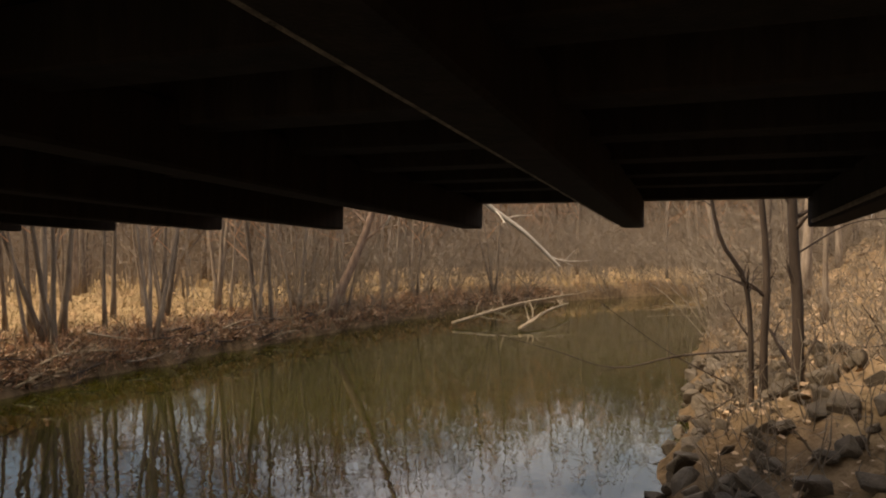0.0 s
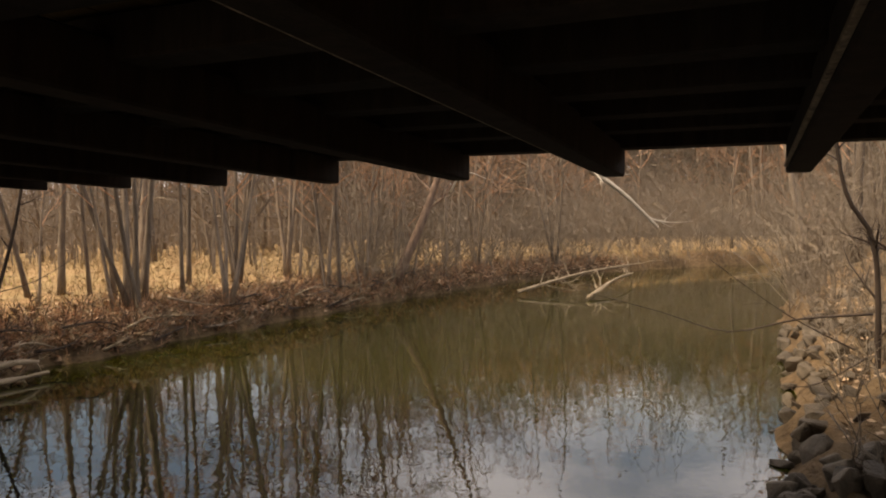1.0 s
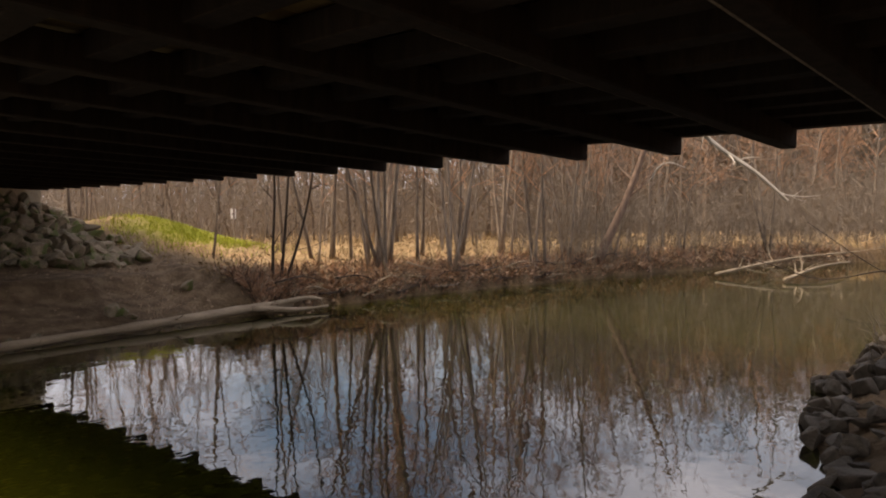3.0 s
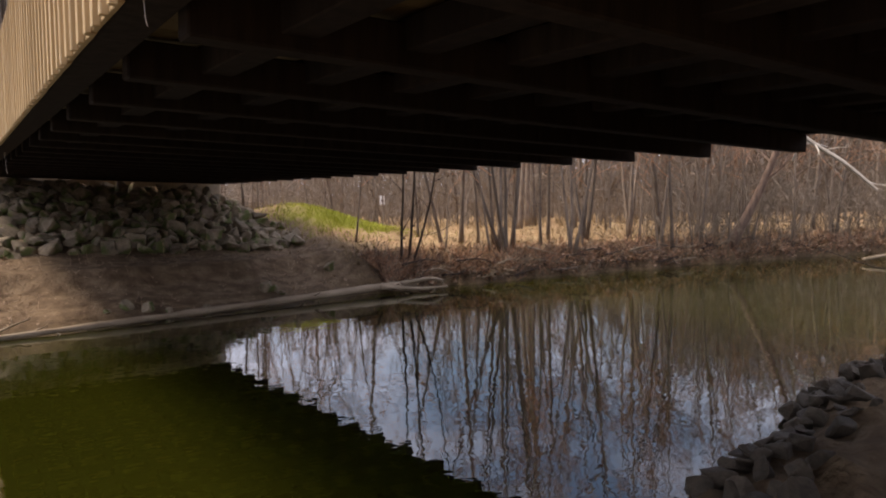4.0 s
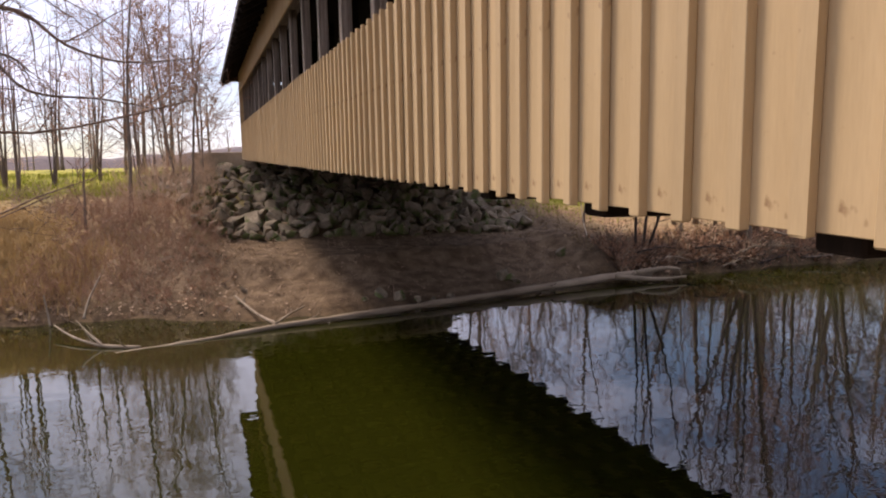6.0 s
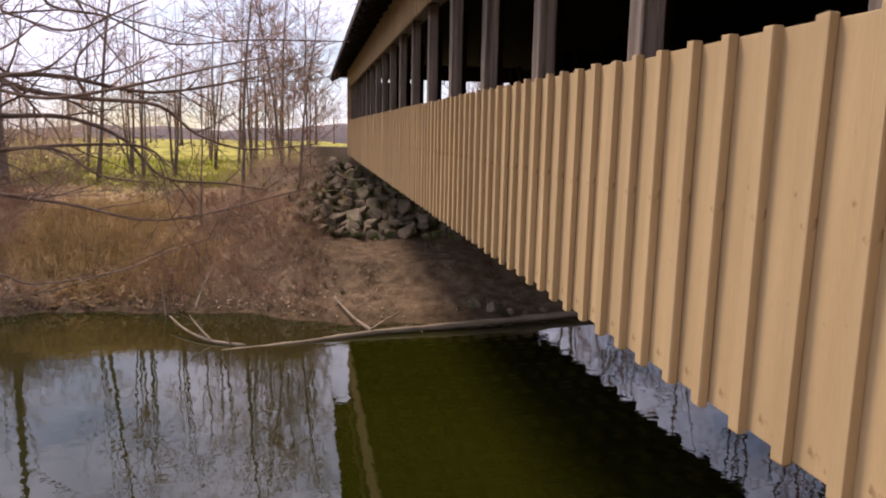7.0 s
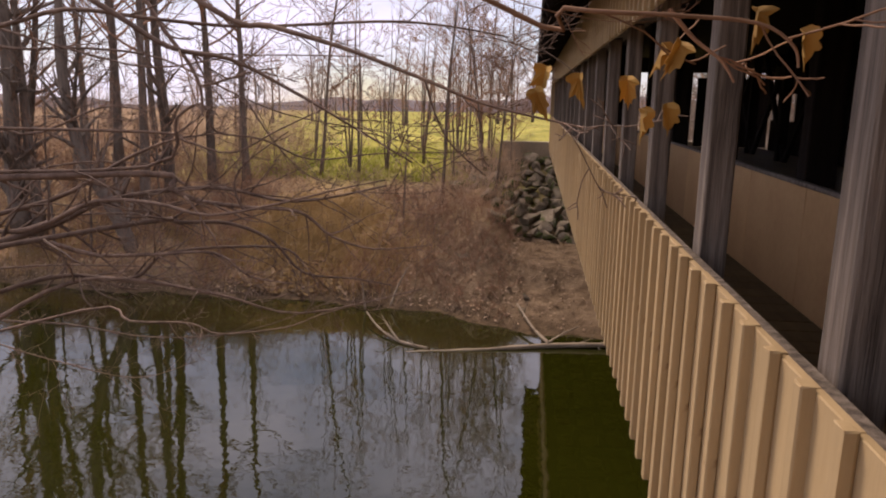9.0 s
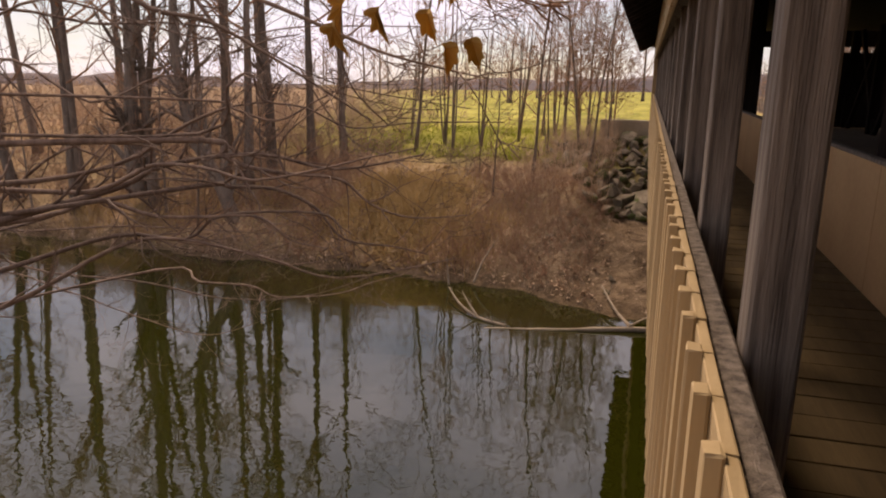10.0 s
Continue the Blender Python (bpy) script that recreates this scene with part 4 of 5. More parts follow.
# ---- the tree that leans over from the near bank upstream ----
wood_thing("overhanging_tree", "bare tree leaning over the water with long crooked limbs", "tree", [
    ("trunk", ([(-6.79, -2.17, 0.43), (-6.60, -1.13, 1.70), (-6.32, -0.19, 3.07), (-6.02, 0.33, 4.99), (-6.18, 0.47, 8.34)], 0.160, 0.06, 8, 101, 6, 2.0, 2)),
    ("limb", ([(-5.64, -0.40, 3.63), (-4.80, 1.00, 3.94), (-4.19, 1.67, 4.16), (-3.75, 1.73, 4.36), (-2.98, 1.81, 4.47), (-2.34, 1.84, 4.38), (-1.67, 1.90, 4.51)], 0.040, 0.006, 7, 102, 25, 0.8, 2)),
    ("limb", ([(-5.54, -0.24, 4.40), (-4.80, 1.09, 4.23), (-4.19, 1.70, 4.35), (-3.63, 1.80, 4.66), (-3.27, 1.85, 4.81), (-2.87, 1.88, 4.87)], 0.030, 0.005, 6, 103, 20, 0.8, 2)),
    ("limb", ([(-5.69, -0.48, 3.24), (-4.80, 0.92, 3.56), (-4.19, 1.60, 3.78), (-3.55, 1.64, 3.79), (-3.26, 1.71, 3.99), (-2.47, 1.76, 4.05), (-2.26, 1.75, 3.94)], 0.026, 0.006, 7, 104, 14, 0.8, 2)),
    ("limb", ([(-5.74, -0.57, 2.95), (-4.80, 0.93, 3.27), (-4.19, 1.57, 3.68), (-3.63, 1.63, 3.79), (-2.86, 1.66, 3.69), (-2.26, 1.67, 3.58), (-1.38, 1.77, 3.78)], 0.026, 0.005, 6, 105, 21, 0.7, 2)),
    ("limb", ([(-6.1, 0.42, 6.8), (-4.2, -0.3, 6.5), (-2.9, -0.7, 5.8), (-2.15, -0.75, 5.4), (-1.89, -0.75, 5.25), (-1.67, -0.75, 5.21), (-1.46, -0.75, 5.11), (-1.26, -0.75, 5.0), (-1.03, -0.75, 4.87)], 0.018, 0.003, 5, 106, 13, 0.4, 2)),
    ("limb", ([(-6.1, 0.42, 7.2), (-4.0, -0.8, 6.9), (-2.4, -1.1, 5.9), (-1.55, -1.2, 5.33), (-1.33, -1.25, 5.26), (-1.12, -1.3, 5.2), (-0.9, -1.35, 5.12), (-0.74, -1.37, 5.06), (-0.51, -1.4, 5.01)], 0.014, 0.0025, 5, 107, 8, 0.25, 2)),
    ("limb", ([(-0.9, -1.35, 5.12), (-0.87, -1.35, 5.03), (-0.83, -1.35, 4.96), (-0.75, -1.35, 4.89)], 0.004, 0.002, 4, 175, 2, 0.15)),
    ("limb", ([(-6.15, 0.46, 7.6), (-4.5, 0.5, 7.0), (-3.1, 0.6, 6.1), (-2.64, 0.6, 5.48), (-2.49, 0.6, 5.28), (-2.43, 0.6, 5.14), (-2.43, 0.6, 5.0)], 0.018, 0.008, 5, 176, 5, 0.4, 2)),
    ("limb", ([(-2.43, 0.6, 5.16), (-2.3, 0.6, 5.19), (-2.14, 0.6, 5.24), (-1.98, 0.6, 5.26)], 0.009, 0.003, 5, 177, 4, 0.3)),
    ("limb", ([(-6.1, 0.36, 4.3), (-4.86, 1.5, 4.12), (-4.2, 1.5, 4.17), (-3.7, 1.5, 4.38), (-3.24, 1.5, 4.38), (-2.85, 1.5, 4.31), (-2.33, 1.5, 4.41), (-1.91, 1.5, 4.52), (-1.59, 1.5, 4.59)], 0.027, 0.004, 6, 178, 12, 0.5, 2)),
    ("limb", ([(-6.2, 0.2, 3.7), (-4.99, 1.6, 3.87), (-4.34, 1.6, 4.06), (-3.81, 1.6, 3.97), (-3.33, 1.6, 3.99), (-2.87, 1.6, 4.02), (-2.61, 1.6, 3.86), (-2.3, 1.6, 3.82)], 0.029, 0.004, 6, 179, 12, 0.5, 2)),
    ("limb", ([(-6.4, 0.4, 2.9), (-4.93, 3.0, 3.09), (-4.43, 3.0, 3.01), (-3.82, 3.0, 3.02), (-3.52, 3.0, 2.93), (-2.87, 3.0, 3.03), (-2.53, 3.0, 3.17), (-2.14, 3.0, 3.3)], 0.016, 0.004, 6, 180, 10, 0.5, 2)),
    ("limb", ([(-6.1, 0.45, 6.3), (-3.9, -0.1, 5.6), (-3.09, -0.2, 5.38), (-2.64, -0.2, 5.45), (-2.23, -0.2, 5.41), (-1.83, -0.2, 5.38), (-1.25, -0.2, 5.4), (-0.97, -0.2, 5.38), (-0.74, -0.2, 5.34)], 0.016, 0.003, 5, 181, 19, 0.5, 2)),
    ("limb", ([(-6.32, 0.11, 3.07), (-6.22, 1.89, 3.57), (-5.54, 1.92, 4.04), (-4.98, 1.95, 4.40), (-4.17, 2.00, 4.61), (-3.43, 2.05, 4.60)], 0.026, 0.004, 6, 140, 11, 0.75, 2)),
    ("limb", ([(-6.32, 0.12, 2.98), (-6.60, 2.19, 3.39), (-5.45, 2.23, 3.75), (-4.63, 2.27, 4.10), (-3.94, 2.32, 4.17), (-3.36, 2.38, 4.07)], 0.023, 0.004, 6, 141, 11, 0.75, 2)),
    ("limb", ([(-6.42, 0.32, 2.89), (-6.94, 2.48, 3.47), (-6.09, 2.53, 3.51), (-5.06, 2.59, 3.62), (-4.39, 2.64, 3.64), (-3.62, 2.69, 3.64)], 0.018, 0.004, 6, 142, 11, 0.75, 2)),
    ("limb", ([(-6.91, 0.83, 2.43), (-7.97, 3.28, 2.88), (-6.64, 3.35, 2.82), (-5.41, 3.42, 2.80), (-4.50, 3.48, 2.69), (-3.49, 3.54, 2.79), (-2.55, 3.58, 3.16)], 0.017, 0.004, 6, 143, 20, 0.75, 2)),
    ("limb", ([(-6.91, 0.83, 2.43), (-7.15, 2.90, 2.86), (-6.10, 2.97, 2.76), (-5.35, 3.03, 2.56), (-4.48, 3.10, 2.39), (-3.84, 3.14, 2.59)], 0.011, 0.004, 6, 144, 20, 0.75, 2)),
    ("limb", ([(-5.93, 0.46, 4.32), (-5.86, 1.73, 4.89), (-5.47, 1.77, 5.11), (-5.10, 1.83, 4.76), (-5.08, 1.90, 4.30), (-5.60, 1.95, 3.81)], 0.013, 0.004, 6, 145, 11, 0.75, 2)),
    ("limb", ([(-5.93, 0.24, 4.79), (-5.49, 1.43, 5.04), (-4.89, 1.48, 5.15), (-4.26, 1.55, 4.84), (-3.65, 1.59, 5.04), (-3.31, 1.64, 5.01)], 0.020, 0.004, 6, 146, 20, 0.75, 2)),
    ("limb", ([(-6.11, 0.47, 6.14), (-6.75, 2.57, 5.76), (-5.83, 2.64, 5.64), (-5.16, 2.70, 5.53), (-4.52, 2.75, 5.54), (-3.84, 2.80, 5.46), (-3.14, 2.87, 5.14), (-2.63, 2.93, 4.97), (-1.59, 3.00, 4.82)], 0.022, 0.004, 6, 147, 21, 0.75, 2)),
    ("limb", ([(-3.04, 2.68, 5.13), (-2.83, 2.74, 4.78), (-2.57, 2.79, 4.50), (-2.26, 2.85, 4.39)], 0.008, 0.004, 6, 148, 5, 0.75, 2)),
    ("limb", ([(-6.01, 0.48, 5.95), (-6.33, 2.20, 5.49), (-5.29, 2.25, 5.70), (-4.38, 2.31, 5.50), (-3.68, 2.37, 5.36), (-2.91, 2.42, 5.46), (-1.88, 2.48, 5.46)], 0.018, 0.004, 6, 149, 21, 0.75, 2)),
    ("limb", ([(-6.02, 0.35, 4.51), (-5.17, 0.86, 4.52), (-3.40, 1.70, 4.57), (-3.24, 1.73, 4.46), (-3.04, 1.77, 4.37), (-2.70, 1.81, 4.33), (-2.31, 1.85, 4.30), (-2.08, 1.89, 4.12), (-1.77, 1.93, 4.03), (-1.33, 1.97, 4.07)], 0.034, 0.004, 6, 170, 16, 0.7, 2)),
    ("limb", ([(-6.03, 0.38, 3.94), (-5.18, 0.89, 3.94), (-3.45, 1.71, 4.21), (-3.20, 1.75, 4.21), (-2.83, 1.78, 4.21), (-2.52, 1.83, 4.08), (-2.30, 1.87, 3.84), (-1.92, 1.91, 3.80), (-1.64, 1.95, 3.75)], 0.029, 0.004, 6, 171, 16, 0.7, 2)),
    ("limb", ([(-6.02, 0.34, 4.61), (-5.17, 0.86, 4.61), (-3.40, 1.69, 4.62), (-3.16, 1.71, 4.97), (-2.97, 1.74, 5.07), (-2.90, 1.78, 4.88), (-2.57, 1.82, 4.83), (-2.22, 1.86, 4.69), (-1.73, 1.90, 4.74), (-1.09, 1.94, 4.76)], 0.017, 0.004, 6, 172, 9, 0.7, 2)),
    ("limb", ([(-6.02, 0.33, 4.89), (-5.17, 0.85, 4.90), (-3.37, 1.68, 4.87), (-3.11, 1.72, 4.81), (-2.78, 1.76, 4.73), (-2.45, 1.79, 4.89), (-2.05, 1.82, 5.08)], 0.016, 0.004, 6, 173, 8, 0.7, 2)),
    ("limb", ([(-2.68, 1.72, 4.31), (-2.76, 1.74, 4.48), (-2.69, 1.77, 4.65), (-2.36, 1.79, 4.89)], 0.011, 0.004, 6, 174, 8, 0.7, 2)),
    ("limb", ([(-5.53, 0.17, 6.51), (-4.59, 1.19, 6.34), (-3.46, 2.22, 6.07), (-2.33, 2.84, 6.17)], 0.018, 0.004, 5, 108, 20, 0.9, 2)),
], M_LIMB)


# ---- the maple twig with withered leaves ----
def maple_leaf(name, size, seed):
    """A withered lobed leaf, drooping and curled, with some thickness."""
    rr = random.Random(seed)
    lobes = ((0.0, 1.05), (0.13, 0.88), (0.24, 0.92), (0.36, 0.70), (0.52, 0.72), (0.66, 0.96), (0.8, 0.84), (0.95, 0.68), (1.15, 0.62), (1.35, 0.74), (1.6, 0.56), (2.0, 0.40), (2.7, 0.2))
    ring = [(a, r) for a, r in lobes] + [(-a, r) for a, r in reversed(lobes[1:])]
    V, F = [], []
    fold, curl = rr.uniform(2.5, 6.0), rr.uniform(1.0, 4.0)
    top = [(0.0, 0.0, 0.0)]
    for a, r in ring:
        r *= size * rr.uniform(0.82, 1.12)
        x, y = math.sin(a) * r * 0.85, -math.cos(a) * r
        top.append((x * 0.62, y, fold * x * x / size * 0.3 - curl * y * y / size * 0.25 + rr.uniform(-0.07, 0.07) * size))
    V += top
    V += [(x, y, z - 0.0012) for x, y, z in top]
    k = len(ring)
    for i in range(k):
        j = (i + 1) % k
        F.append((0, 1 + i, 1 + j))
        F.append((k + 1, k + 2 + j, k + 2 + i))
        F.append((1 + i, k + 2 + i, k + 2 + j, 1 + j))
    me = bpy.data.meshes.new(name)
    me.from_pydata(V, [], F)
    me.materials.append(M_LEAF)
    return me


def build_maple():
    root = wood_thing("maple_branch", "thin bare branch with withered yellow-brown maple leaves", "branch", [
        ("twig", ([(-2.29, -2.54, 5.99)] + [(-0.76, -2.07, 5.23), (-0.59, -2.07, 5.19), (-0.44, -2.07, 5.18), (-0.32, -2.06, 5.17), (-0.27, -2.06, 5.14), (-0.26, -2.06, 5.11)], 0.005, 0.0020, 5, 121, 3, 0.25)),
        ("twig", ([(-0.44, -2.05, 5.19), (-0.40, -2.04, 5.15), (-0.36, -2.04, 5.12), (-0.34, -2.04, 5.09)], 0.004, 0.002, 4, 122, 2, 0.15)),
        ("twig", ([(-1.35, -1.92, 5.77), (-1.20, -1.20, 5.60), (-0.80, -0.60, 5.45), (-0.35, -0.20, 5.40), (0.00, 0.10, 5.45)], 0.0045, 0.0015, 4, 123, 7, 0.35)),
    ], M_TWIG)
    rr = random.Random(9)
    meshes = [maple_leaf("leaf", 0.046, 130 + i) for i in range(4)]
    spots = ((-0.48, -1.90, 5.11, 1), (-0.42, -1.95, 5.14, 1), (-0.40, -2.00, 5.16, 1), (-0.33, -2.06, 5.17, 1), (-0.27, -2.08, 5.16, 1), (-0.64, -1.93, 5.08, 1), (-0.63, -1.92, 5.10, 1), (-0.54, -1.94, 5.10, 1), (-0.40, -1.89, 5.07, 1), (-0.43, -1.90, 5.04, 1))
    for x, y, z, n in spots:
        for k in range(n):
            shared("leaf", rr.choice(meshes), root, pose(x + rr.uniform(-0.02, 0.02), y + rr.uniform(-0.02, 0.02), z + rr.uniform(-0.02, 0.02), 85 + rr.uniform(-22, 22), rr.uniform(-22, 22), rr.uniform(-55, 55)))
    return root


build_maple()


# ---- undergrowth ----
def scatter(name, label, count, place, height, thick, mat, seed, spread=0.5, twigs=2, segs=3):
    """Thin bent stems with side twigs over a stretch of land; one object."""
    rr = random.Random(seed)
    V, F = [], []
    made = 0
    while made < count:
        q = place(rr)
        if q is None:
            continue
        x, y, k = q
        z = land_z(x, y)
        if z < 0.02:
            continue
        made += 1
        h = rr.uniform(*height) * k
        a = rr.uniform(0, 6.283)
        lean = rr.uniform(0.05, spread)
        d = Vector((math.cos(a) * lean, math.sin(a) * lean, 1)).normalized()
        pts = bend(Vector((x, y, z - 0.04)), d, h, segs, rr, 0.22, -0.06)
        tube(V, F, pts, [thick * (1 - 0.7 * i / segs) for i in range(segs + 1)], 3)
        for t in range(twigs):
            i = rr.randrange(1, segs)
            d2 = Vector((rr.uniform(-1, 1), rr.uniform(-1, 1), rr.uniform(0, 1.2))).normalized()
            tube(V, F, bend(pts[i], d2, h * rr.uniform(0.2, 0.55), 2, rr, 0.3, -0.05), [thick * 0.6, thick * 0.45, thick * 0.25], 3)
    ob = mesh_object(name, V, F, mat)
    return tagged(ob, label, "undergrowth", kind="stuff")


def yfar(x):
    return float(np.interp(x, FAR_X, FAR_Y))


def open_grass(x, y):
    """The patch of pale dry grass among the shrubs."""
    return ((x + 7.0) / 2.1) ** 2 + ((y - 17.7) / 2.7) ** 2 < 1


def left_bank(rr):
    x = -24 + 23.4 * rr.random() ** 0.8
    d = -0.05 + 8.8 * rr.random() ** 1.3
    if x > -2.4 and rr.random() < (x + 2.4) / 2.2:
        return None
    if open_grass(x, yfar(x) + d) and rr.random() < 0.8:
        return None
    k = 1.0 if x < -9 else 0.6
    return (x, yfar(x) + 0.14 * math.sin(x * 1.7 + 0.6) + d, k * (0.55 + 0.5 * min(1, max(d, 0) / 3)))


def right_lip(rr):
    x = 9.4 + 34 * rr.random() ** 1.4
    d = -0.08 + abs(rr.gauss(0, 0.8))
    return (x, yfar(x) + 0.14 * math.sin(x * 1.7 + 0.6) + d, 0.8)


def right_field(rr):
    x, d = rr.uniform(9, 50), 1.0 + 22 * rr.random() ** 1.5
    if green(x, yfar(x) + d) > 0.4:
        return None
    return (x, yfar(x) + d, 0.8)


def near_bank(rr):
    x = rr.uniform(9.2, 32)
    yn = float(np.interp(x, NEAR_X, NEAR_Y))
    return (x, yn - 0.5 - 7 * rr.random() ** 1.3, 1.0)


def woods(rr):
    x, y = rr.uniform(9, 95), rr.uniform(24, 88)
    if x < 18 and y < 31:
        return None
    return (x, y, 1.0)


def bend_thicket(rr):
    x = rr.uniform(22, 60)
    if rr.random() < 0.45:
        return (rr.uniform(46, 75), rr.uniform(-6, 18), 1.6)
    if rr.random() < 0.5:
        return (x, yfar(x) + 0.2 + 5 * rr.random() ** 2, 1.0)
    return (x, float(np.interp(x, NEAR_X, NEAR_Y)) - 0.1 - 6 * rr.random() ** 2, 1.0)


def mid_woods(rr):
    x, y = rr.uniform(11, 80), 16.5 + 36 * rr.random() ** 1.3
    if (x < 21 and y < 32) or y > 52 - 0.1 * x:
        return None
    return (x, y, 1.0)


def far_woods(rr):
    a, r = rr.uniform(0.15, 1.0), rr.uniform(75, 130)
    x, y = math.sin(a) * r + 5, math.cos(a) * r
    return (x, y, 1.0) if x > 12 else None


def bend_woods(rr):
    a, r = rr.uniform(0.92, 1.9), rr.uniform(70, 125)
    return (math.sin(a) * r + 5, math.cos(a) * r, 1.0)


def left_shrubs(rr):
    x = -26 + 24.4 * rr.random()
    d = 1.2 + 8 * rr.random()
    if x > -9 and (d > 5.5 or rr.random() < 0.5) or x > -3.4 and rr.random() < 0.6 or open_grass(x, yfar(x) + d):
        return None
    return (x, yfar(x) + d, 0.62 if x > -8 else 0.95)


def ridge_shrubs(rr):
    x = rr.uniform(-34, -8.5)
    d = rr.uniform(6, 18)
    if x > -12 and rr.random() < (x + 12) / 5:
        return None
    return (x, yfar(x) + d, 1.0)


def low_brush(rr):
    x = -15 + 13.9 * rr.random() ** 0.85
    y = yfar(x) + 0.14 * math.sin(x * 1.7 + 0.6) + 0.15 + 5.2 * rr.random()
    return None if open_grass(x, y) else (x, y, 1.0 if x < -2.5 else 0.6)


def riprap_side(rr):
    x = rr.uniform(-3.8, -1.0)
    return (x, rr.uniform(17.5, 25.0), 0.9)


scatter("bramble_thicket", "dense brown bramble and dry stems on the bank", 5200, left_bank, (0.2, 0.8), 0.008, M_BRUSH, 201, 0.9)
scatter("bramble_thicket", "dry brown stems overhanging the eroded shore", 4600, right_lip, (0.2, 0.6), 0.010, M_TWIG, 202, 1.7)
scatter("root_tangle", "dark roots and dead stems tangled along the eroded shore", 1500, right_lip, (0.25, 0.8), 0.017, M_LIMB, 232, 3.0, 3, 4)
scatter("dry_weeds", "thin dry weeds on the tan field", 4200, right_field, (0.3, 0.9), 0.006, M_FIELD, 203, 0.6)
scatter("bramble_thicket", "tangled brown brush on the wooded slope", 3000, near_bank, (0.2, 1.0), 0.010, M_WOODS, 204, 0.9)
scatter("woods_undergrowth", "thin grey-brown saplings and twigs of the woods", 5600, woods, (1.5, 6.5), 0.030, M_WOODS, 205, 0.15, 4, 4)
scatter("shore_thicket", "twiggy brown thicket leaning over the far river bend", 2600, bend_thicket, (1.2, 4.5), 0.016, M_WOODS, 207, 0.6, 6, 4)
scatter("standing_woods", "tall grey-brown bare stems standing close in the woods", 170, mid_woods, (7.0, 13.0), 0.07, M_BARK, 231, 0.3, 9, 6)
scatter("far_woods", "grey-brown far woods of bare thin trunks", 1500, far_woods, (7.0, 13.0), 0.085, M_WOODS, 209, 0.12, 4, 4)
scatter("far_woods", "grey-brown bare woods closing the river bend", 3600, bend_woods, (11.0, 20.0), 0.09, M_WOODS, 233, 0.14, 4, 4)
scatter("tall_shrubs", "tall reddish-brown leafless shrubs on the bank", 600, left_shrubs, (0.6, 2.2), 0.010, M_TWIG, 208, 0.9, 7, 4)
scatter("tall_shrubs", "brown leafless shrubs under the trees beside the meadow", 1150, ridge_shrubs, (1.0, 3.0), 0.011, M_BRUSH, 210, 0.5, 7, 4)
scatter("low_brush", "low reddish-brown leafless brush on the slope", 1200, low_brush, (0.4, 1.2), 0.008, M_TWIG, 215, 1.2, 6, 4)
scatter("bramble_thicket", "twiggy shrubs beside the rock slope", 420, riprap_side, (0.6, 1.8), 0.008, M_BRUSH, 206, 0.5, 4)


def blades(name, label, count, place, height, width, mat, seed):
    """Single bent blades of grass; one object."""
    rr = random.Random(seed)
    V, F = [], []
    made = 0
    while made < count:
        q = place(rr)
        if q is None:
            continue
        x, y, k = q
        z = land_z(x, y)
        if z < 0.04:
            continue
        made += 1
        h, a, l = rr.uniform(*height) * k, rr.uniform(0, 6.283), rr.uniform(0.15, 0.9)
        ux, uy = math.cos(a), math.sin(a)
        b = len(V)
        V += [(x - uy * width, y + ux * width, z - 0.03), (x + uy * width, y - ux * width, z - 0.03),
              (x + ux * h * l * 0.4 - uy * width * 0.7, y + uy * h * l * 0.4 + ux * width * 0.7, z + h * 0.65),
              (x + ux * h * l * 0.4 + uy * width * 0.7, y + uy * h * l * 0.4 - ux * width * 0.7, z + h * 0.65),
              (x + ux * h * l, y + uy * h * l, z + h * rr.uniform(0.7, 1.0))]
        F += [(b, b + 1, b + 3, b + 2), (b + 2, b + 3, b + 4)]
    ob = mesh_object(name, V, F, mat)
    return tagged(ob, label, "grass", kind="stuff")


def tufts(rr):
    cx, cy = ((-5.9, 16.0), (-7.9, 16.3), (-6.7, 17.1), (-13.7, 16.9), (-11.4, 17.3), (-4.6, 16.6), (-9.7, 16.6), (-9.0, 16.0), (-5.2, 15.5), (-15.3, 16.1), (-17.9, 16.6), (-8.1, 17.4), (-7.4, 17.9), (-6.6, 18.8), (-8.3, 18.4), (-6.9, 17.5), (-7.6, 19.0), (-6.3, 17.9))[rr.randrange(18)]
    return (cx + rr.gauss(0, 0.7), cy + rr.gauss(0, 0.45), 1.0)


def mound_grass(rr):
    return (rr.gauss(12.4, 1.3), rr.gauss(22.6, 1.5), 1.0)


def field_patches(rr):
    q = right_field(rr)
    if q is None or math.sin(q[0] * 1.3 + 2 * math.sin(q[1] * 0.7)) + math.sin(q[1] * 1.7) < rr.uniform(-1.2, 0.6):
        return None
    return q


def meadow_edge(rr):
    x = rr.uniform(-11, -1.4)
    return (x, yfar(x) + 7.0 + 9 * rr.random() ** 1.4, 1.0)


blades("dry_grass", "pale tan tufts of dry grass on the bank", 13000, tufts, (0.2, 0.5), 0.007, M_GRASS, 211)
blades("dry_grass", "tan dry grass on the flat bank", 8000, field_patches, (0.10, 0.34), 0.008, M_FIELD, 212)
blades("green_grass", "yellow-green grass on the mound by the abutment", 7000, mound_grass, (0.1, 0.25), 0.008, M_GREEN, 213)
blades("green_grass", "yellow-green meadow grass above the bank", 9000, meadow_edge, (0.1, 0.3), 0.009, M_GREEN, 214)


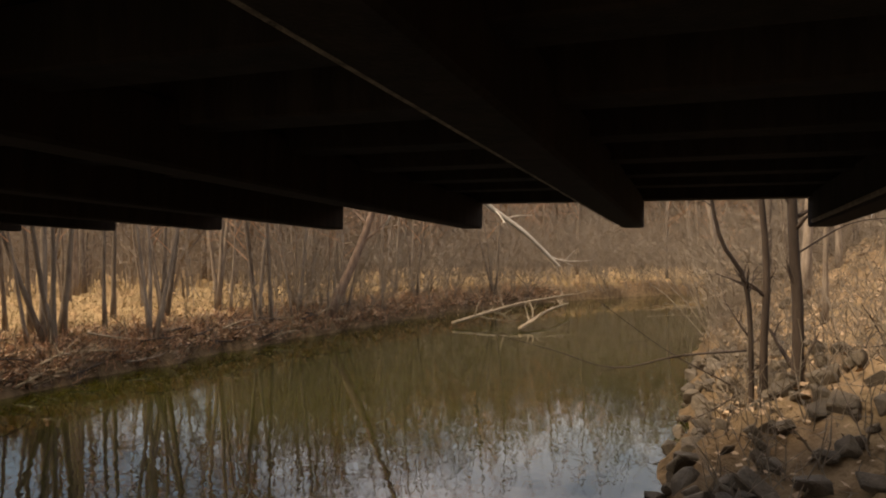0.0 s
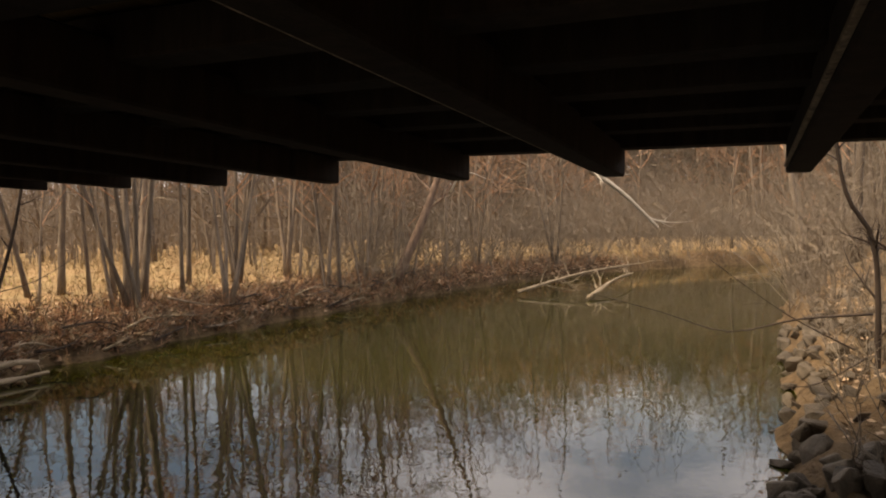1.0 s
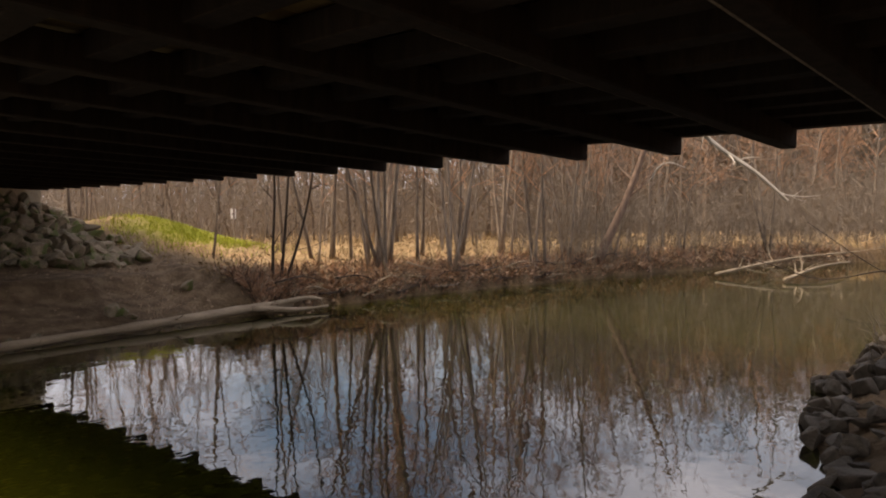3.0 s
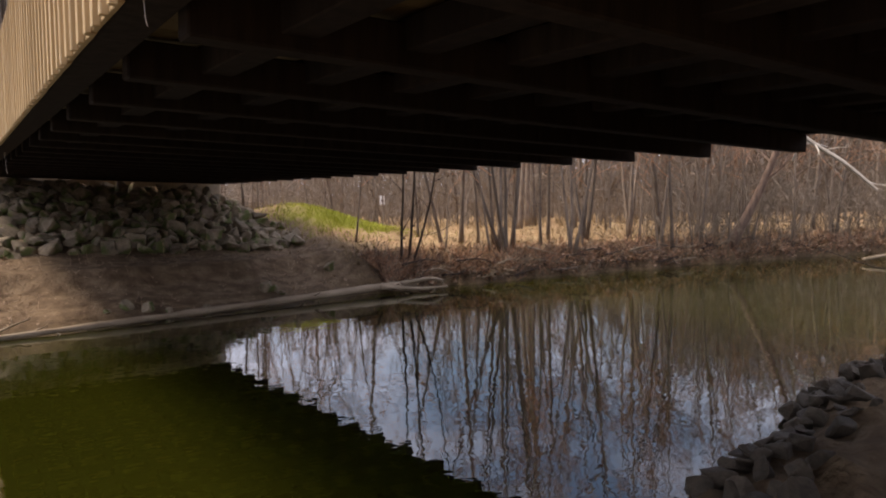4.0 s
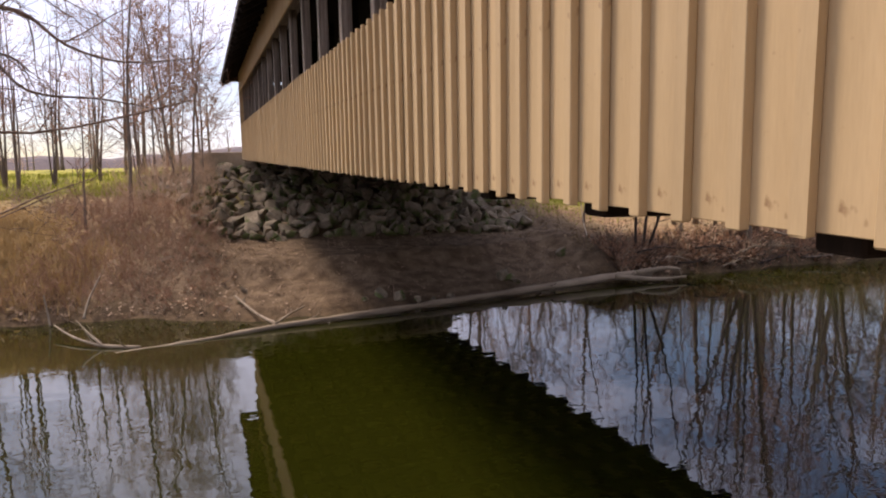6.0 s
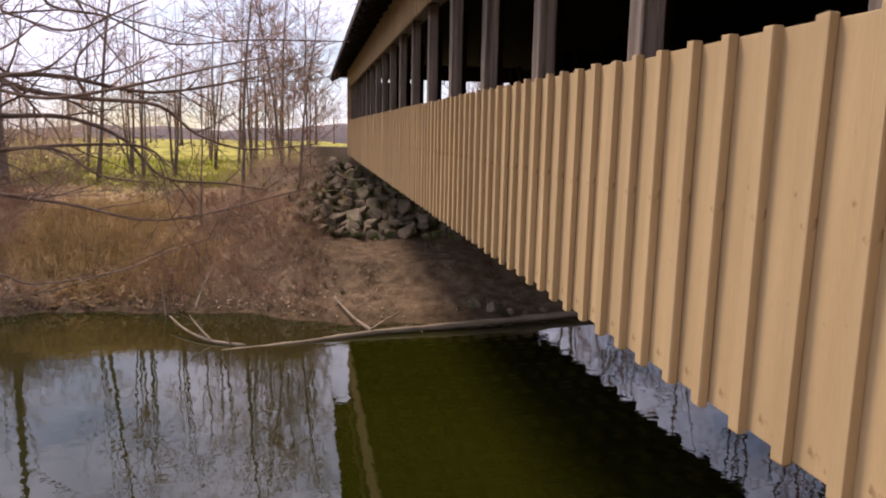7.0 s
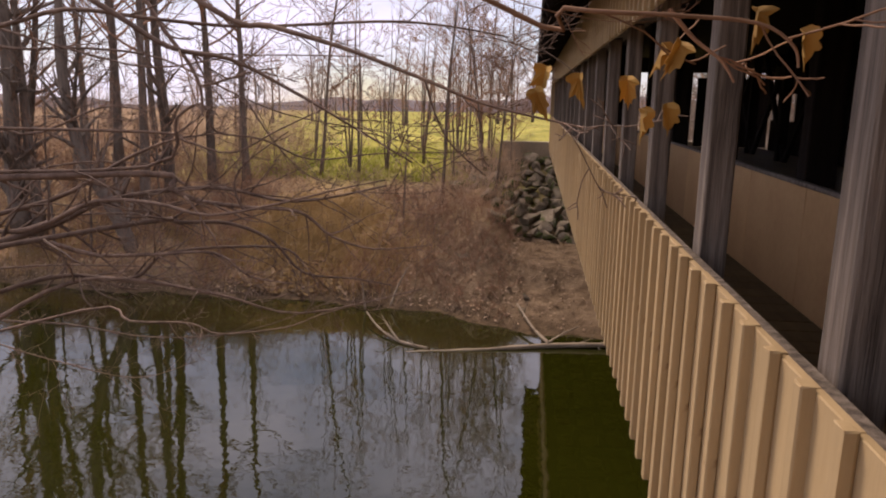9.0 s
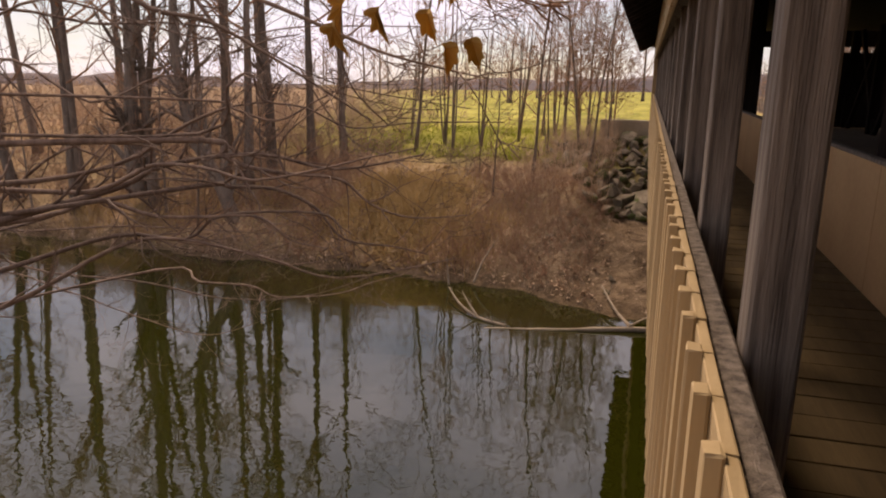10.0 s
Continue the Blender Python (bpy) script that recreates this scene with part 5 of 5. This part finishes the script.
def litter(name, label, count, place, size, mat, seed):
    rr = random.Random(seed)
    V, F = [], []
    made = 0
    while made < count:
        q = place(rr)
        if q is None:
            continue
        x, y, k = q
        z = land_z(x, y)
        if z < 0.05:
            continue
        made += 1
        s, a = rr.uniform(*size), rr.uniform(0, 6.283)
        ux, uy, t, w = math.cos(a) * s, math.sin(a) * s, rr.uniform(-0.6, 0.6) * s, rr.uniform(-0.5, 0.5) * s
        b = len(V)
        z += 0.05
        V += [(x - ux, y - uy, z + t), (x + uy * 0.7, y - ux * 0.7, z + w), (x + ux, y + uy, z - t * 0.5), (x - uy * 0.7, y + ux * 0.7, z - w)]
        F += [(b, b + 1, b + 2), (b, b + 2, b + 3)]
    ob = mesh_object(name, V, F, mat)
    return tagged(ob, label, "leaf litter", kind="stuff")


def flat_grass(rr):
    return (rr.gauss(-6.9, 0.9), rr.gauss(17.7, 1.2), 1.0)


litter("flattened_grass", "pale dry grass lying flat among the shrubs", 5200, flat_grass, (0.05, 0.13), M_GRASS, 227)
scatter("dead_twigs", "grey dead twigs lying on the wooded bank", 520, left_bank, (0.5, 1.3), 0.011, M_DRIFT, 228, 3.0)
scatter("dead_twigs", "grey dead twigs caught along the eroded shore", 460, right_lip, (0.5, 1.2), 0.013, M_DRIFT, 229, 3.0)
litter("leaf_litter", "brown fallen leaves on the bank", 9000, left_bank, (0.02, 0.05), M_BRUSH, 221)

def bare_earth(rr):
    x = rr.uniform(-3.2, 8.5)
    d = 0.3 + 8 * rr.random()
    return (x, yfar(x) + d, 1.0) if x < 0.6 or x > 6.5 or rr.random() < 0.25 else None


litter("leaf_litter", "brown leaves and debris on the bare earth", 2200, bare_earth, (0.015, 0.04), M_BRUSH, 224)
scatter("dead_twigs", "dead twigs lying on the bare earth", 420, bare_earth, (0.2, 0.6), 0.006, M_BRUSH, 225, 3.0)
litter("leaf_litter", "brown fallen leaves along the shore", 5000, right_lip, (0.05, 0.11), M_BRUSH, 222)
litter("leaf_litter", "brown fallen leaves on the wooded slope", 3000, near_bank, (0.03, 0.07), M_BRUSH, 226)
litter("leaf_litter", "tan fallen leaves on the field", 6000, right_field, (0.04, 0.08), M_FIELD, 223)


# ---- distance ----
def build_hills():
    """Low wooded hills all round, far away."""
    m = material("far_hill_woods", (0.10, 0.085, 0.09), (0.19, 0.15, 0.14), 0.05, 1.0, 0.0, 0.6)
    V, F = [], []
    n = 160
    for i in range(n):
        a = 2 * math.pi * i / n
        r = 420 + 40 * math.sin(a * 3)
        h = 9 + 4 * math.sin(a * 5 + 1) + 2 * math.sin(a * 17) + 1.2 * math.sin(a * 61)
        for k, (dr, z) in enumerate(((0, -2), (12, h * 0.7), (60, h), (140, h * 0.4))):
            V.append((math.sin(a) * (r + dr), math.cos(a) * (r + dr), 3 + z))
    for i in range(n):
        j = (i + 1) % n
        for k in range(3):
            F.append((i * 4 + k, j * 4 + k, j * 4 + k + 1, i * 4 + k + 1))
    tagged(mesh_object("backdrop_hills", V, F, m, smooth=True), "low wooded hills on the horizon", "hills", kind="structure")


build_hills()
V_FAR = bare_tree(9, 0.16, 301, "distant bare tree on the meadow", at=(-30, 90, 3.2), limbs=14, kids=(3, 3), tip=0.02, group="distant trees")
rr = random.Random(303)
for i in range(46):
    a = rr.uniform(-0.75, 0.35)
    r = rr.uniform(70, 150)
    x, y = math.sin(a) * r, math.cos(a) * r
    plant(V_FAR, x, y, rr.uniform(0.6, 1.2), rr.uniform(0, 360))
sign = empty("sign_board", "small white sign board on a wooden post", "sign", at=(17.2, 27.5, 1.35))
shared("post", box_mesh("sign_post", 0.07, 0.07, 1.7, M_TIMBER, 0.004), sign, Matrix.Identity(4))
M_WHITE = material("white_paint", (0.72, 0.72, 0.70), (0.82, 0.82, 0.80), 3, 0.6, 0.1)
shared("board", box_mesh("sign_plate", 0.36, 0.02, 0.45, M_WHITE, 0.004), sign, pose(-0.15, -0.025, 1.25, 0, 0, 20))
shared("printed_bar", box_mesh("printed_bar", 0.2, 0.006, 0.07, M_SHADED_DARKWOOD, 0), sign, pose(-0.07, -0.005, 1.42, 0, 0, 20))
